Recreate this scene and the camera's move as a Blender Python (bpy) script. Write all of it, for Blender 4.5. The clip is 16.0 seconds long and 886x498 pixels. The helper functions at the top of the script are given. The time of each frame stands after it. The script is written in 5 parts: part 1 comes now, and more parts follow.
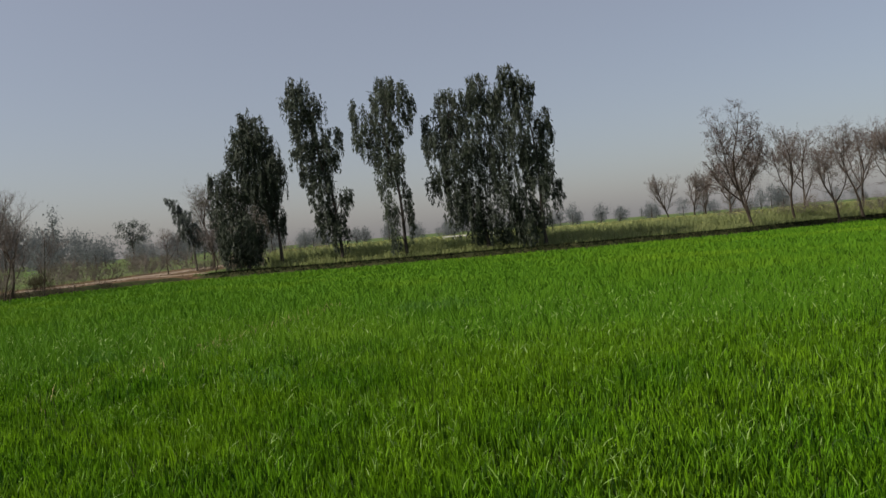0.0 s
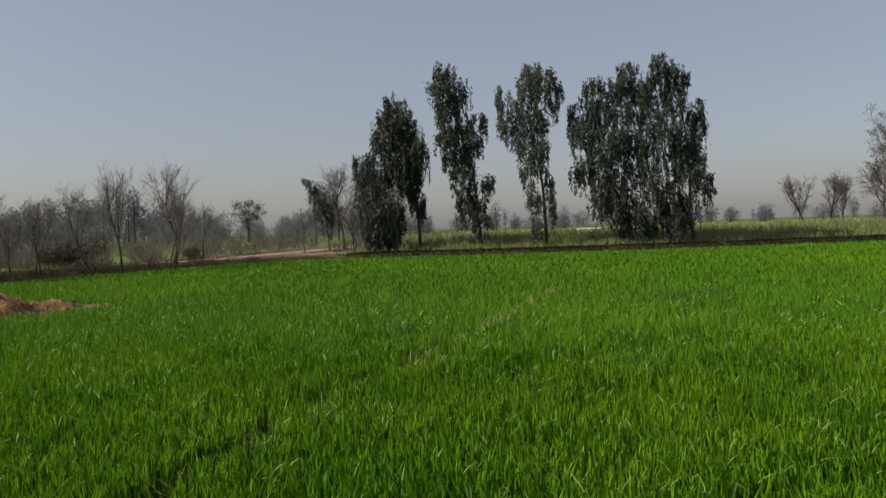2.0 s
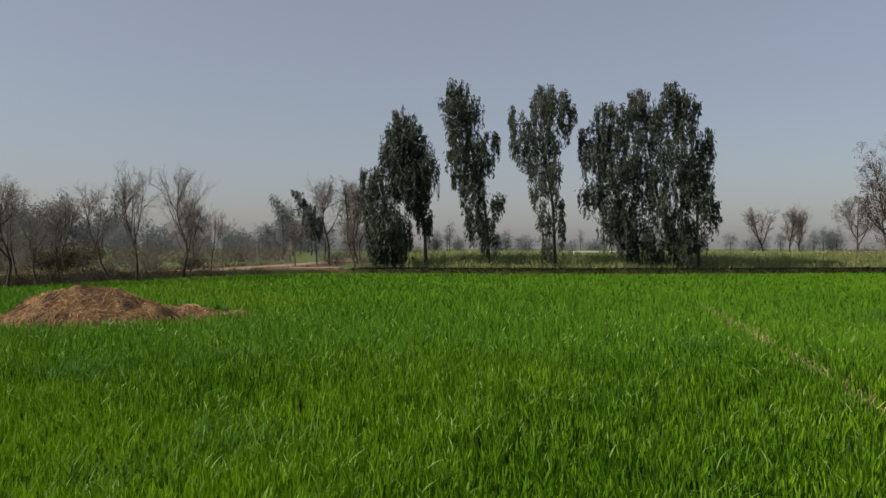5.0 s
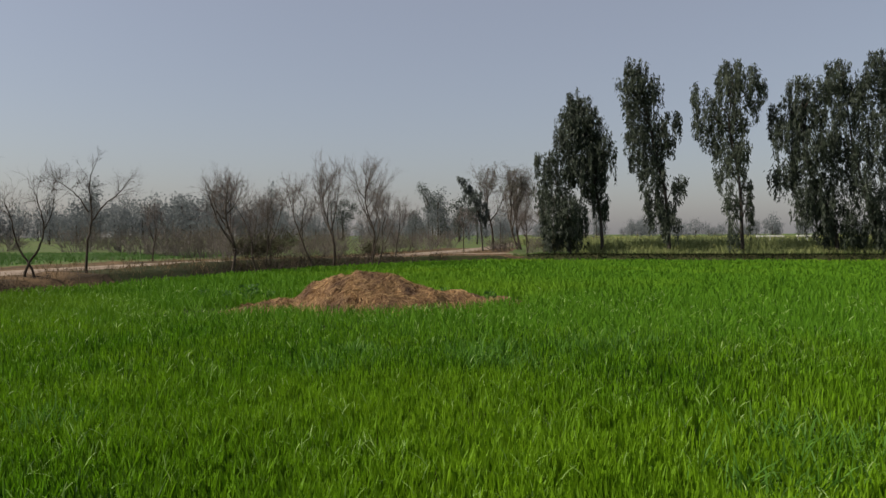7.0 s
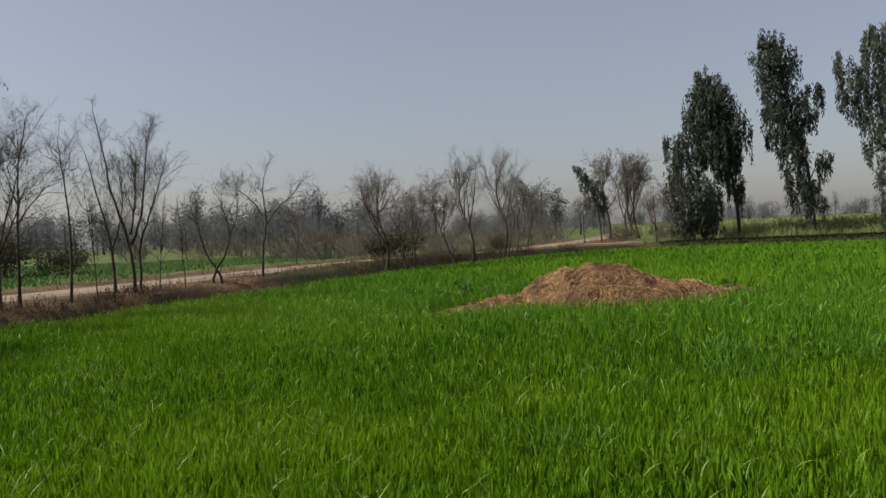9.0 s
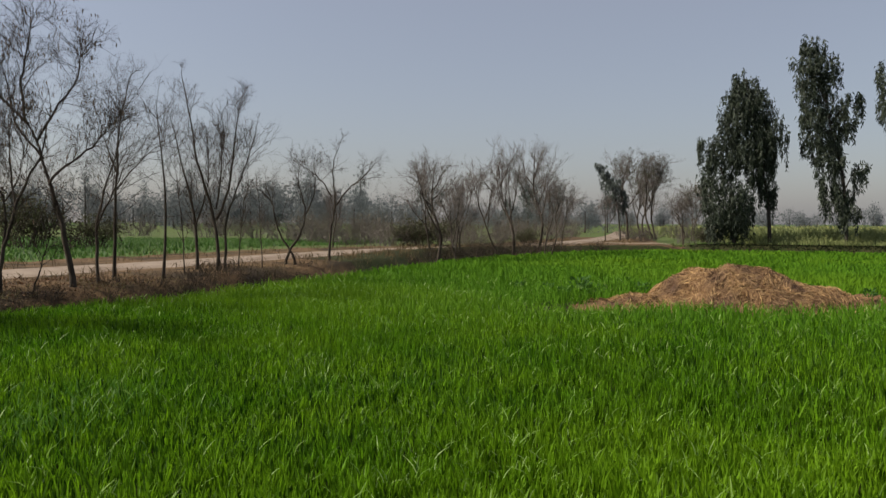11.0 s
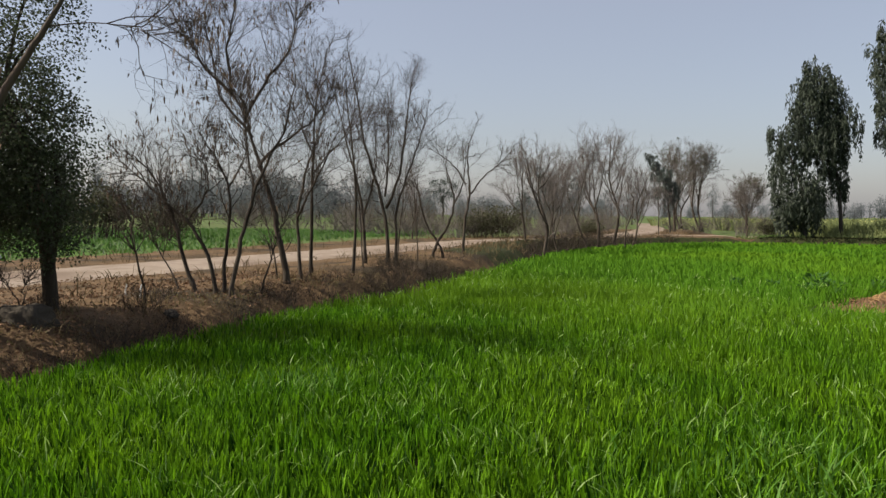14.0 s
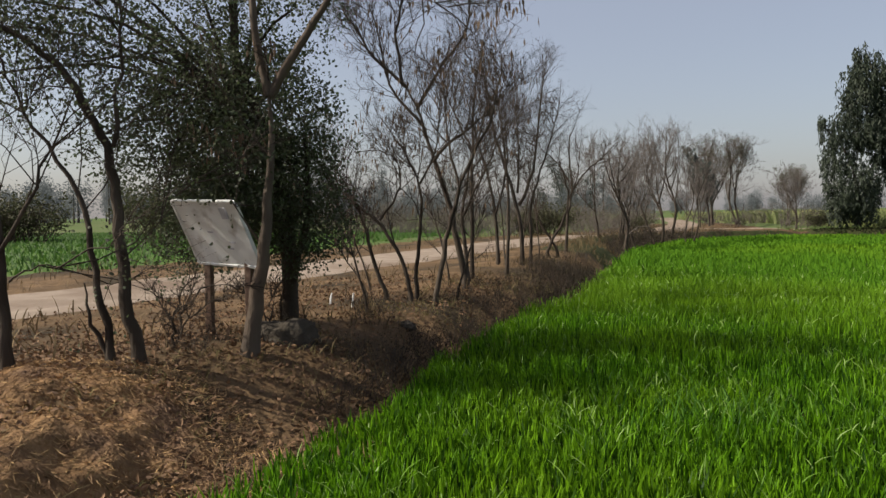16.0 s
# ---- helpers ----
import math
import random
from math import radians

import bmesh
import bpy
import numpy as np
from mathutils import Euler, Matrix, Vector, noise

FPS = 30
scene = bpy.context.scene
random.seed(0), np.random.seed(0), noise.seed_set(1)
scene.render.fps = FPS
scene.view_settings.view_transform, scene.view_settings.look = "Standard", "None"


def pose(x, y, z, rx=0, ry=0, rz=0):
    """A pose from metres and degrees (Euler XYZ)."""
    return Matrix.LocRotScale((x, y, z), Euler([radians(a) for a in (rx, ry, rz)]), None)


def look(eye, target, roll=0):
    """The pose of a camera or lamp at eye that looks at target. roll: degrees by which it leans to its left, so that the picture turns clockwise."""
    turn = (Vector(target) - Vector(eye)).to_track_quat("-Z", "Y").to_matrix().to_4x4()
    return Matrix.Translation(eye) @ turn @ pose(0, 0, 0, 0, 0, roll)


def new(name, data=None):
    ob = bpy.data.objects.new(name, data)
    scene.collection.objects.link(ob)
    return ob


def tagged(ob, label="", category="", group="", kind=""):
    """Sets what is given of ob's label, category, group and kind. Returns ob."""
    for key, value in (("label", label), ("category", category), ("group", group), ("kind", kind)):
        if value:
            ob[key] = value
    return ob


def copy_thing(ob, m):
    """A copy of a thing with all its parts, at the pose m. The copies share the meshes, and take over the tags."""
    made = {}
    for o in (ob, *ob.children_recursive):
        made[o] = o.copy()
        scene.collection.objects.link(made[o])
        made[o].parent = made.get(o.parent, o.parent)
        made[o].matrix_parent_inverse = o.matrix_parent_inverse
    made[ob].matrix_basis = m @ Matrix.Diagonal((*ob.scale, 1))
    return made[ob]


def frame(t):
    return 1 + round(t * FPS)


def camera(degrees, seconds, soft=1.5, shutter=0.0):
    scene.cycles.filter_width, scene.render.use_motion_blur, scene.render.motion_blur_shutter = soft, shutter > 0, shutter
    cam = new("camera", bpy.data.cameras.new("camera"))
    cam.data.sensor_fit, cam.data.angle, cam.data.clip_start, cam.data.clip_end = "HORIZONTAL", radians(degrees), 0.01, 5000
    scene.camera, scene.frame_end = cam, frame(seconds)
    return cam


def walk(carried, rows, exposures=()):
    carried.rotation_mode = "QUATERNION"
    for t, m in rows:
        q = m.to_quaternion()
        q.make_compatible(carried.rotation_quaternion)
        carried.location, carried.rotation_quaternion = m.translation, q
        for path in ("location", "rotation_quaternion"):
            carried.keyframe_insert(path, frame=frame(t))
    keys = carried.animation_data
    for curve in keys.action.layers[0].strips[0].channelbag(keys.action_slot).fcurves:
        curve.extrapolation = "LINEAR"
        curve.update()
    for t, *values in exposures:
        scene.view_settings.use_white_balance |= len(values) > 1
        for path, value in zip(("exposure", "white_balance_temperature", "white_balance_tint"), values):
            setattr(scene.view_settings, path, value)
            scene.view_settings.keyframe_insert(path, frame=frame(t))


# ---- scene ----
cam = camera(60.6, 16.0)
PATH = [
    (0, (2.49, 0.517, 1.713), (2.611, 2.512, 1.669), -4.7),
    (0.5, (1.773, 0.654, 1.701), (1.875, 2.65, 1.65), -5.1),
    (1, (0.95, 0.767, 1.698), (0.915, 2.766, 1.654), -4.6),
    (1.5, (0.127, 0.867, 1.694), (0.014, 2.863, 1.649), -3.6),
    (2, (-0.746, 0.982, 1.692), (-0.867, 2.977, 1.639), -2.0),
    (2.5, (-1.659, 1.16, 1.687), (-1.774, 3.156, 1.629), -1.1),
    (3, (-2.606, 1.339, 1.683), (-2.356, 3.324, 1.684), 0.9),
    (3.2, (-2.95, 1.4, 1.681), (-2.43, 3.33, 1.716), 0.8),
    (5.3, (-6.577, 1.733, 1.54), (-6.574, 3.733, 1.532), -0.1),
    (5.5, (-6.862, 1.774, 1.536), (-6.885, 3.774, 1.522), -0.2),
    (6, (-7.562, 1.844, 1.533), (-7.642, 3.842, 1.515), -0.3),
    (6.5, (-8.298, 1.919, 1.558), (-8.466, 3.911, 1.535), -0.1),
    (7, (-9.026, 1.959, 1.53), (-9.305, 3.94, 1.493), -0.3),
    (7.5, (-9.772, 2.026, 1.556), (-10.135, 3.992, 1.506), -1.3),
    (8, (-10.531, 2.119, 1.567), (-10.952, 4.073, 1.514), -4.6),
    (8.5, (-11.302, 2.189, 1.544), (-11.779, 4.13, 1.499), -4.3),
    (9, (-12.023, 2.248, 1.534), (-12.515, 4.186, 1.489), -2.8),
    (9.2, (-12.295, 2.211, 1.542), (-12.785, 4.15, 1.493), -2.0),
    (11.3, (-15.349, 2.536, 1.525), (-15.799, 4.484, 1.455), 0.2),
    (11.5, (-15.67, 2.593, 1.508), (-16.119, 4.54, 1.438), 0.0),
    (12, (-16.407, 2.693, 1.487), (-16.843, 4.644, 1.414), 0.1),
    (12.5, (-17.126, 2.801, 1.482), (-17.551, 4.754, 1.403), 0.3),
    (13, (-17.848, 2.923, 1.458), (-18.267, 4.877, 1.378), 0.4),
    (13.5, (-18.536, 3.011, 1.46), (-18.959, 4.964, 1.378), 0.4),
    (14, (-19.225, 3.09, 1.474), (-19.661, 5.039, 1.383), 0.4),
    (14.5, (-19.924, 3.181, 1.475), (-20.346, 5.134, 1.386), 0.4),
    (15, (-20.617, 3.258, 1.472), (-21.034, 5.212, 1.381), 0.0),
    (15.5, (-21.302, 3.338, 1.48), (-21.73, 5.289, 1.382), -0.2),
    (16, (-21.979, 3.39, 1.461), (-22.423, 5.337, 1.367), -0.8),
]
walk(cam, [(t, look(eye, target, roll)) for t, eye, target, roll in PATH], [(0, 0.33), (1.5, 0.36), (3, 0.31), (5.5, 0.31), (7, 0.37), (9, 0.39), (12, 0.48), (13, 0.62), (13.7, 0.75), (15, 0.69), (16, 0.66)])

# ---------------------------------------------------------------- light
SUN_EL, SUN_AZ = radians(41), radians(255)
world = bpy.data.worlds.new("sky")
scene.world = world
world.use_nodes = True
wn = world.node_tree.nodes
sky = wn.new("ShaderNodeTexSky")
sky.sky_type, sky.sun_disc = "NISHITA", False
sky.sun_elevation, sky.sun_rotation = SUN_EL, SUN_AZ
sky.altitude, sky.air_density, sky.dust_density, sky.ozone_density = 0, 1.0, 2.2, 2.2
haze = wn.new("ShaderNodeMix")
haze.data_type, haze.blend_type = "RGBA", "ADD"
haze.inputs[0].default_value, haze.inputs[7].default_value = 1.0, (2.9, 2.72, 2.82, 1.0)
wn["Background"].inputs["Strength"].default_value = 0.0505
world.node_tree.links.new(sky.outputs["Color"], haze.inputs[6])
world.node_tree.links.new(haze.outputs[2], wn["Background"].inputs["Color"])
sun = new("sun", bpy.data.lights.new("sun", "SUN"))
sun.data.energy, sun.data.angle, sun.data.color = 4.7, radians(0.8), (1.0, 0.92, 0.80)
TO_SUN = Vector((math.sin(SUN_AZ) * math.cos(SUN_EL), math.cos(SUN_AZ) * math.cos(SUN_EL), math.sin(SUN_EL)))
sun.matrix_world = look(TO_SUN * 100, (0, 0, 0))

# ---------------------------------------------------------------- materials
def link(m, a, b):
    m.node_tree.links.new(a, b)


def rgb(c):
    return (*c, 1.0)


def mixed(m, factor, a, b):
    """Mix of two colours; each a tuple or a socket."""
    n = m.node_tree.nodes.new("ShaderNodeMix")
    n.data_type = "RGBA"
    for socket, value in ((n.inputs[0], factor), (n.inputs[6], a), (n.inputs[7], b)):
        if isinstance(value, tuple):
            socket.default_value = rgb(value)
        elif isinstance(value, float):
            socket.default_value = value
        else:
            link(m, value, socket)
    return n.outputs[2]


def noise_of(m, scale, detail=4.0, low=0.35, high=0.65, coords="Position", stretch=None):
    """A noise between 0 and 1 in world metres, sharpened between low and high."""
    nodes = m.node_tree.nodes
    if coords == "Position":
        where = nodes.new("ShaderNodeNewGeometry").outputs["Position"]
    else:
        where = nodes.new("ShaderNodeTexCoord").outputs["Object"]
    if stretch:
        v = nodes.new("ShaderNodeVectorMath")
        v.operation = "MULTIPLY"
        v.inputs[1].default_value = stretch
        link(m, where, v.inputs[0])
        where = v.outputs[0]
    n = nodes.new("ShaderNodeTexNoise")
    n.inputs["Scale"].default_value, n.inputs["Detail"].default_value = scale, detail
    link(m, where, n.inputs["Vector"])
    r = nodes.new("ShaderNodeMapRange")
    r.inputs[1].default_value, r.inputs[2].default_value = low, high
    link(m, n.outputs[0], r.inputs[0])
    return r.outputs[0]


def material(name, a, b, scale, rough=0.9, spec=0.2, c=None, c_scale=0.3, c_range=(0.45, 0.65), bump=0.0, bump_scale=20.0,
             bump_depth=0.02, island=None, through_light=0.0, metal=0.0, stretch=None, level=0.0):
    """Two colours mixed by a fine noise, a third by a broad one, a fourth piece by piece; relief; light through thin leaves."""
    m = bpy.data.materials.new(name)
    m.use_nodes = True
    nodes = m.node_tree.nodes
    p = nodes["Principled BSDF"]
    colour = mixed(m, noise_of(m, scale, stretch=stretch), a, b)
    if island:
        colour = mixed(m, nodes.new("ShaderNodeNewGeometry").outputs["Random Per Island"], colour, island)
    if c:
        colour = mixed(m, noise_of(m, c_scale, 3.0, *c_range), colour, c)
    link(m, colour, p.inputs["Base Color"])
    p.inputs["Roughness"].default_value, p.inputs["Metallic"].default_value = rough, metal
    p.inputs["Specular IOR Level"].default_value = spec
    if bump:
        bn = nodes.new("ShaderNodeBump")
        bn.inputs["Strength"].default_value, bn.inputs["Distance"].default_value = bump, bump_depth
        link(m, noise_of(m, bump_scale, 6.0, 0.2, 0.8, stretch=stretch), bn.inputs["Height"])
        link(m, bn.outputs[0], p.inputs["Normal"])
    if level:
        lie = nodes.new("ShaderNodeMix")
        lie.data_type = "VECTOR"
        lie.inputs[0].default_value, lie.inputs[5].default_value = level, (0.0, 0.0, 1.0)
        link(m, nodes.new("ShaderNodeNewGeometry").outputs["Normal"], lie.inputs[4])
        link(m, lie.outputs[1], p.inputs["Normal"])
    if through_light:
        t = nodes.new("ShaderNodeBsdfTranslucent")
        link(m, colour, t.inputs["Color"])
        s = nodes.new("ShaderNodeMixShader")
        s.inputs[0].default_value = through_light
        link(m, p.outputs[0], s.inputs[1])
        link(m, t.outputs[0], s.inputs[2])
        link(m, s.outputs[0], nodes["Material Output"].inputs["Surface"])
    return m


# bright base and near-black island tone imitate lit and shaded blades
M_WHEAT = material("wheat", (0.108, 0.268, 0.006), (0.188, 0.365, 0.01), 0.9, 0.5, 0.15, c=(0.145, 0.27, 0.008), c_scale=0.11,
                   c_range=(0.5, 0.70), island=(0.008, 0.036, 0.003), through_light=0.4)
M_WITHERED = material("withered_stalks", (0.30, 0.27, 0.11), (0.42, 0.37, 0.17), 4.0, 0.8, 0.1, island=(0.16, 0.15, 0.05))
M_LUSH = material("lush_wheat", (0.035, 0.11, 0.008), (0.06, 0.155, 0.012), 1.2, 0.55, 0.15, island=(0.10, 0.215, 0.03), through_light=0.35)
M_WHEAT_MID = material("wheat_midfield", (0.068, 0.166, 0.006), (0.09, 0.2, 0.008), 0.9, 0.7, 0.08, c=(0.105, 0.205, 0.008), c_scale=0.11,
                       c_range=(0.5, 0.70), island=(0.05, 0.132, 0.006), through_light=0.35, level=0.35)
# pale tip colour carries the glint on bent wheat leaves
M_TIP = material("wheat_tips", (0.22, 0.34, 0.07), (0.30, 0.42, 0.13), 1.1, 0.5, 0.3, island=(0.12, 0.24, 0.02), through_light=0.35)
M_WHEAT_FAR = material("wheat_far", (0.07, 0.14, 0.022), (0.09, 0.165, 0.03), 0.5, 0.6, 0.2, island=(0.04, 0.11, 0.014), through_light=0.3, level=0.6)
M_MUSTARD = material("mustard_stems", (0.23, 0.26, 0.105), (0.28, 0.30, 0.125), 0.4, 0.8, 0.1, c=(0.20, 0.23, 0.10), c_scale=0.08,
                     island=(0.19, 0.225, 0.085), through_light=0.45)
M_FLOWER = material("mustard_flowers", (0.40, 0.39, 0.13), (0.33, 0.34, 0.12), 3.0, 0.7, 0.2, through_light=0.3)
# soil dark enough to stand in for shade between stems and on the bund
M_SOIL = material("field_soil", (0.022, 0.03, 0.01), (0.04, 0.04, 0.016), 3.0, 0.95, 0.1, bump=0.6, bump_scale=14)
M_BANK = material("dry_earth", (0.088, 0.056, 0.03), (0.15, 0.097, 0.052), 3.2, 0.95, 0.1, c=(0.042, 0.031, 0.018), c_scale=0.8, bump=0.7, bump_scale=12, bump_depth=0.04)
M_ROAD = material("sandy_track", (0.205, 0.16, 0.122), (0.265, 0.215, 0.168), 2.2, 0.95, 0.1, c=(0.155, 0.115, 0.085), c_scale=0.45, bump=0.5, bump_scale=9, bump_depth=0.03)
M_PLAIN = material("farmland", (0.068, 0.098, 0.03), (0.095, 0.108, 0.042), 0.05, 0.95, 0.1, c=(0.06, 0.115, 0.022), c_scale=0.018, bump=0.3, bump_scale=3)
M_STRAW = material("weathered_straw", (0.145, 0.082, 0.039), (0.26, 0.155, 0.074), 6.0, 0.9, 0.15, c=(0.10, 0.06, 0.04), c_scale=1.9, c_range=(0.46, 0.74), bump=1.0, bump_scale=26, bump_depth=0.05)
M_STRAND = material("straw_strand", (0.39, 0.24, 0.10), (0.56, 0.37, 0.165), 5.0, 0.75, 0.2, c=(0.15, 0.092, 0.055), c_scale=1.9, c_range=(0.46, 0.74), island=(0.20, 0.12, 0.068))
M_DRY = material("dry_grass", (0.15, 0.102, 0.05), (0.215, 0.155, 0.08), 2.0, 0.85, 0.2, c=(0.08, 0.062, 0.03), c_scale=0.7, island=(0.10, 0.07, 0.036), through_light=0.15)
M_LITTER = material("fallen_leaves", (0.17, 0.098, 0.052), (0.24, 0.145, 0.08), 4.0, 0.8, 0.2, island=(0.085, 0.052, 0.033), through_light=0.1)
M_EUCABARK = material("dark_eucalyptus_bark", (0.038, 0.032, 0.027), (0.07, 0.06, 0.05), 5.0, 0.9, 0.1, bump=0.5, bump_scale=30, bump_depth=0.012, stretch=(1, 1, 0.3))
M_BARK = material("grey_bark", (0.048, 0.038, 0.029), (0.082, 0.066, 0.051), 9.0, 0.9, 0.12, c=(0.033, 0.025, 0.019), c_scale=2.5, bump=0.8, bump_scale=40, bump_depth=0.012, stretch=(1, 1, 0.25))
M_PALE = material("pale_bark", (0.112, 0.09, 0.068), (0.062, 0.047, 0.035), 6.0, 0.85, 0.2, c=(0.095, 0.068, 0.048), c_scale=1.7, bump=0.7, bump_scale=34, bump_depth=0.012, stretch=(1, 1, 0.4))
M_TWIG = material("twigs", (0.05, 0.039, 0.031), (0.085, 0.067, 0.052), 3.0, 0.9, 0.1, island=(0.04, 0.031, 0.025))
# paler than M_TWIG: the haze over farther trees is put into the colour
M_TWIG_FAR = material("haze_toned_twigs", (0.125, 0.108, 0.097), (0.168, 0.147, 0.132), 0.7, 0.95, 0.05, island=(0.108, 0.093, 0.085))
M_REDLEAF = material("russet_leaves", (0.105, 0.068, 0.054), (0.14, 0.092, 0.072), 1.0, 0.8, 0.2, island=(0.075, 0.052, 0.044), through_light=0.2)
M_POD = material("dry_pods", (0.10, 0.065, 0.04), (0.16, 0.11, 0.07), 3.0, 0.8, 0.2)
M_EUCA = material("eucalyptus_leaves", (0.034, 0.046, 0.026), (0.062, 0.078, 0.048), 0.6, 0.55, 0.3, island=(0.016, 0.024, 0.014), through_light=0.12)
M_EUCA_PALE = material("grey_eucalyptus_leaves", (0.060, 0.076, 0.048), (0.085, 0.102, 0.066), 0.6, 0.6, 0.25, island=(0.036, 0.046, 0.03), through_light=0.2)
M_LEAFY = material("dark_round_leaves", (0.05, 0.072, 0.03), (0.08, 0.105, 0.045), 1.5, 0.6, 0.25, island=(0.06, 0.062, 0.04), through_light=0.35)
# far and middle leaves: distance haze is put into these greyed colours
M_FARLEAF = material("haze_toned_far_leaves", (0.135, 0.15, 0.152), (0.155, 0.17, 0.173), 0.2, 1.0, 0.0, island=(0.125, 0.138, 0.142), through_light=0.55, level=0.5)
M_MIDLEAF = material("haze_toned_dark_leaves", (0.075, 0.088, 0.075), (0.10, 0.113, 0.098), 0.3, 0.9, 0.1, island=(0.064, 0.074, 0.066), through_light=0.2, level=0.25)
M_BUND = material("bund_grass", (0.055, 0.10, 0.02), (0.09, 0.14, 0.035), 0.7, 0.8, 0.1, c=(0.11, 0.12, 0.045), c_scale=0.25, island=(0.04, 0.07, 0.018), through_light=0.2)
M_BUSH = material("bush_leaves", (0.06, 0.07, 0.03), (0.095, 0.095, 0.045), 0.8, 0.7, 0.2, island=(0.05, 0.045, 0.025), through_light=0.2)
# brown scrub leaves, lightened in the colour to imitate haze
M_SCRUB = material("haze_toned_scrub_leaves", (0.135, 0.122, 0.09), (0.175, 0.16, 0.122), 0.8, 0.9, 0.08, island=(0.115, 0.098, 0.074), through_light=0.15)
M_DEAD = material("dead_leaves", (0.03, 0.023, 0.015), (0.045, 0.034, 0.022), 3.0, 0.9, 0.1, island=(0.026, 0.026, 0.014))
M_WEED = material("weed_leaves", (0.05, 0.13, 0.018), (0.075, 0.165, 0.025), 2.0, 0.6, 0.2, island=(0.04, 0.10, 0.018), through_light=0.3)
M_SIGN = material("faded_white_paint", (0.62, 0.62, 0.60), (0.74, 0.74, 0.72), 3.0, 0.6, 0.3, c=(0.40, 0.37, 0.33), c_scale=7.0, c_range=(0.56, 0.72), bump=0.15, bump_scale=30, bump_depth=0.004)
M_RUST = material("rusty_steel", (0.10, 0.055, 0.035), (0.15, 0.095, 0.065), 12.0, 0.75, 0.4, bump=0.3, bump_scale=40, bump_depth=0.004)
M_INK = material("faded_lettering", (0.34, 0.34, 0.37), (0.5, 0.5, 0.52), 9.0, 0.8, 0.2)
M_ROCK = material("dusty_stone", (0.055, 0.047, 0.037), (0.085, 0.073, 0.058), 4.0, 1.0, 0.05, bump=0.8, bump_scale=16, bump_depth=0.03)
M_WHITE = material("whitewashed_concrete", (0.72, 0.71, 0.68), (0.80, 0.79, 0.76), 2.0, 0.9, 0.1)

# ---------------------------------------------------------------- mesh helpers
rng = np.random.default_rng(7)


def made(name, verts, faces, mat, parent=None, smooth=False):
    me = bpy.data.meshes.new(name)
    me.from_pydata(np.asarray(verts, float).reshape(-1, 3), [], faces)
    if smooth:
        me.shade_smooth()
    for one in mat if isinstance(mat, (list, tuple)) else (mat,):
        me.materials.append(one)
    ob = new(name, me)
    if parent:
        ob.parent = parent
    return ob


def part(name, bm, mat, parent, label=""):
    """A bmesh as one mesh object under a thing."""
    me = bpy.data.meshes.new(name)
    bm.to_mesh(me)
    bm.free()
    me.materials.append(mat)
    ob = new(name, me)
    ob.parent = parent
    return tagged(ob, label)


def blades(base, height, width, lean, droop=0.25, levels=(0, 0.4, 0.75, 1.0), shape=(0.8, 1.0, 0.7, 0.12), bow=1.7):
    """Curved grass blades as strips of quads: verts and faces."""
    n = len(base)
    height, width = np.broadcast_to(height, n)[:, None], np.broadcast_to(width, n)[:, None]
    turn, side = rng.uniform(0, 2 * np.pi, n), rng.uniform(0, 2 * np.pi, n)
    lean = (np.broadcast_to(lean, n) * rng.uniform(0.2, 1.4, n))[:, None]
    s, w = np.array(levels), np.array(shape)
    out = lean * height * s**bow
    bend = droop * rng.uniform(0, 1.6, n)[:, None]
    centre = np.stack([base[:, :1] + out * np.cos(turn)[:, None], base[:, 1:2] + out * np.sin(turn)[:, None],
                       base[:, 2:3] + height * (s - bend * s**3)], -1)
    half = (np.stack([np.cos(side), np.sin(side), 0 * side], -1)[:, None] * (width * w / 2)[..., None])
    v = np.stack([centre - half, centre + half], 2).reshape(n, -1, 3)
    k = len(s)
    quad = np.array([[2 * i, 2 * i + 1, 2 * i + 3, 2 * i + 2] for i in range(k - 1)])
    f = (quad[None] + (np.arange(n) * 2 * k)[:, None, None]).reshape(-1, 4)
    return v.reshape(-1, 3), f


def leaves(centre, axis, length, width, rounded=False):
    """Thin leaves, a little folded, hanging from centre along axis; diamonds, or rounded where they are seen from near."""
    n = len(centre)
    axis = axis / np.linalg.norm(axis, axis=1, keepdims=True)
    side = np.cross(axis, rng.normal(size=(n, 3)))
    side /= np.linalg.norm(side, axis=1, keepdims=True) + 1e-9
    up = np.cross(axis, side)
    length, width = np.broadcast_to(length, n)[:, None], np.broadcast_to(width, n)[:, None]
    if rounded:
        v = np.stack([centre, centre + axis * length * 0.3 + side * width * 0.46 + up * width * 0.15, centre + axis * length * 0.68 + side * width * 0.42 + up * width * 0.1,
                      centre + axis * length, centre + axis * length * 0.68 - side * width * 0.42 + up * width * 0.1, centre + axis * length * 0.3 - side * width * 0.46 + up * width * 0.15], 1)
        k = np.arange(n)[:, None] * 6
        return v.reshape(-1, 3), np.concatenate([k + [0, 1, 2, 3], k + [0, 3, 4, 5]])
    mid = centre + axis * length * 0.42 + up * width * 0.18
    v = np.stack([centre, mid + side * width / 2, centre + axis * length, mid - side * width / 2], 1)
    return v.reshape(-1, 3), np.arange(4 * n).reshape(n, 4)


def joined(pieces):
    verts, faces, at = [], [], 0
    for v, f in pieces:
        verts.append(np.asarray(v, float).reshape(-1, 3))
        faces.append(np.asarray(f) + at)
        at += len(verts[-1])
    return np.concatenate(verts), np.concatenate(faces)


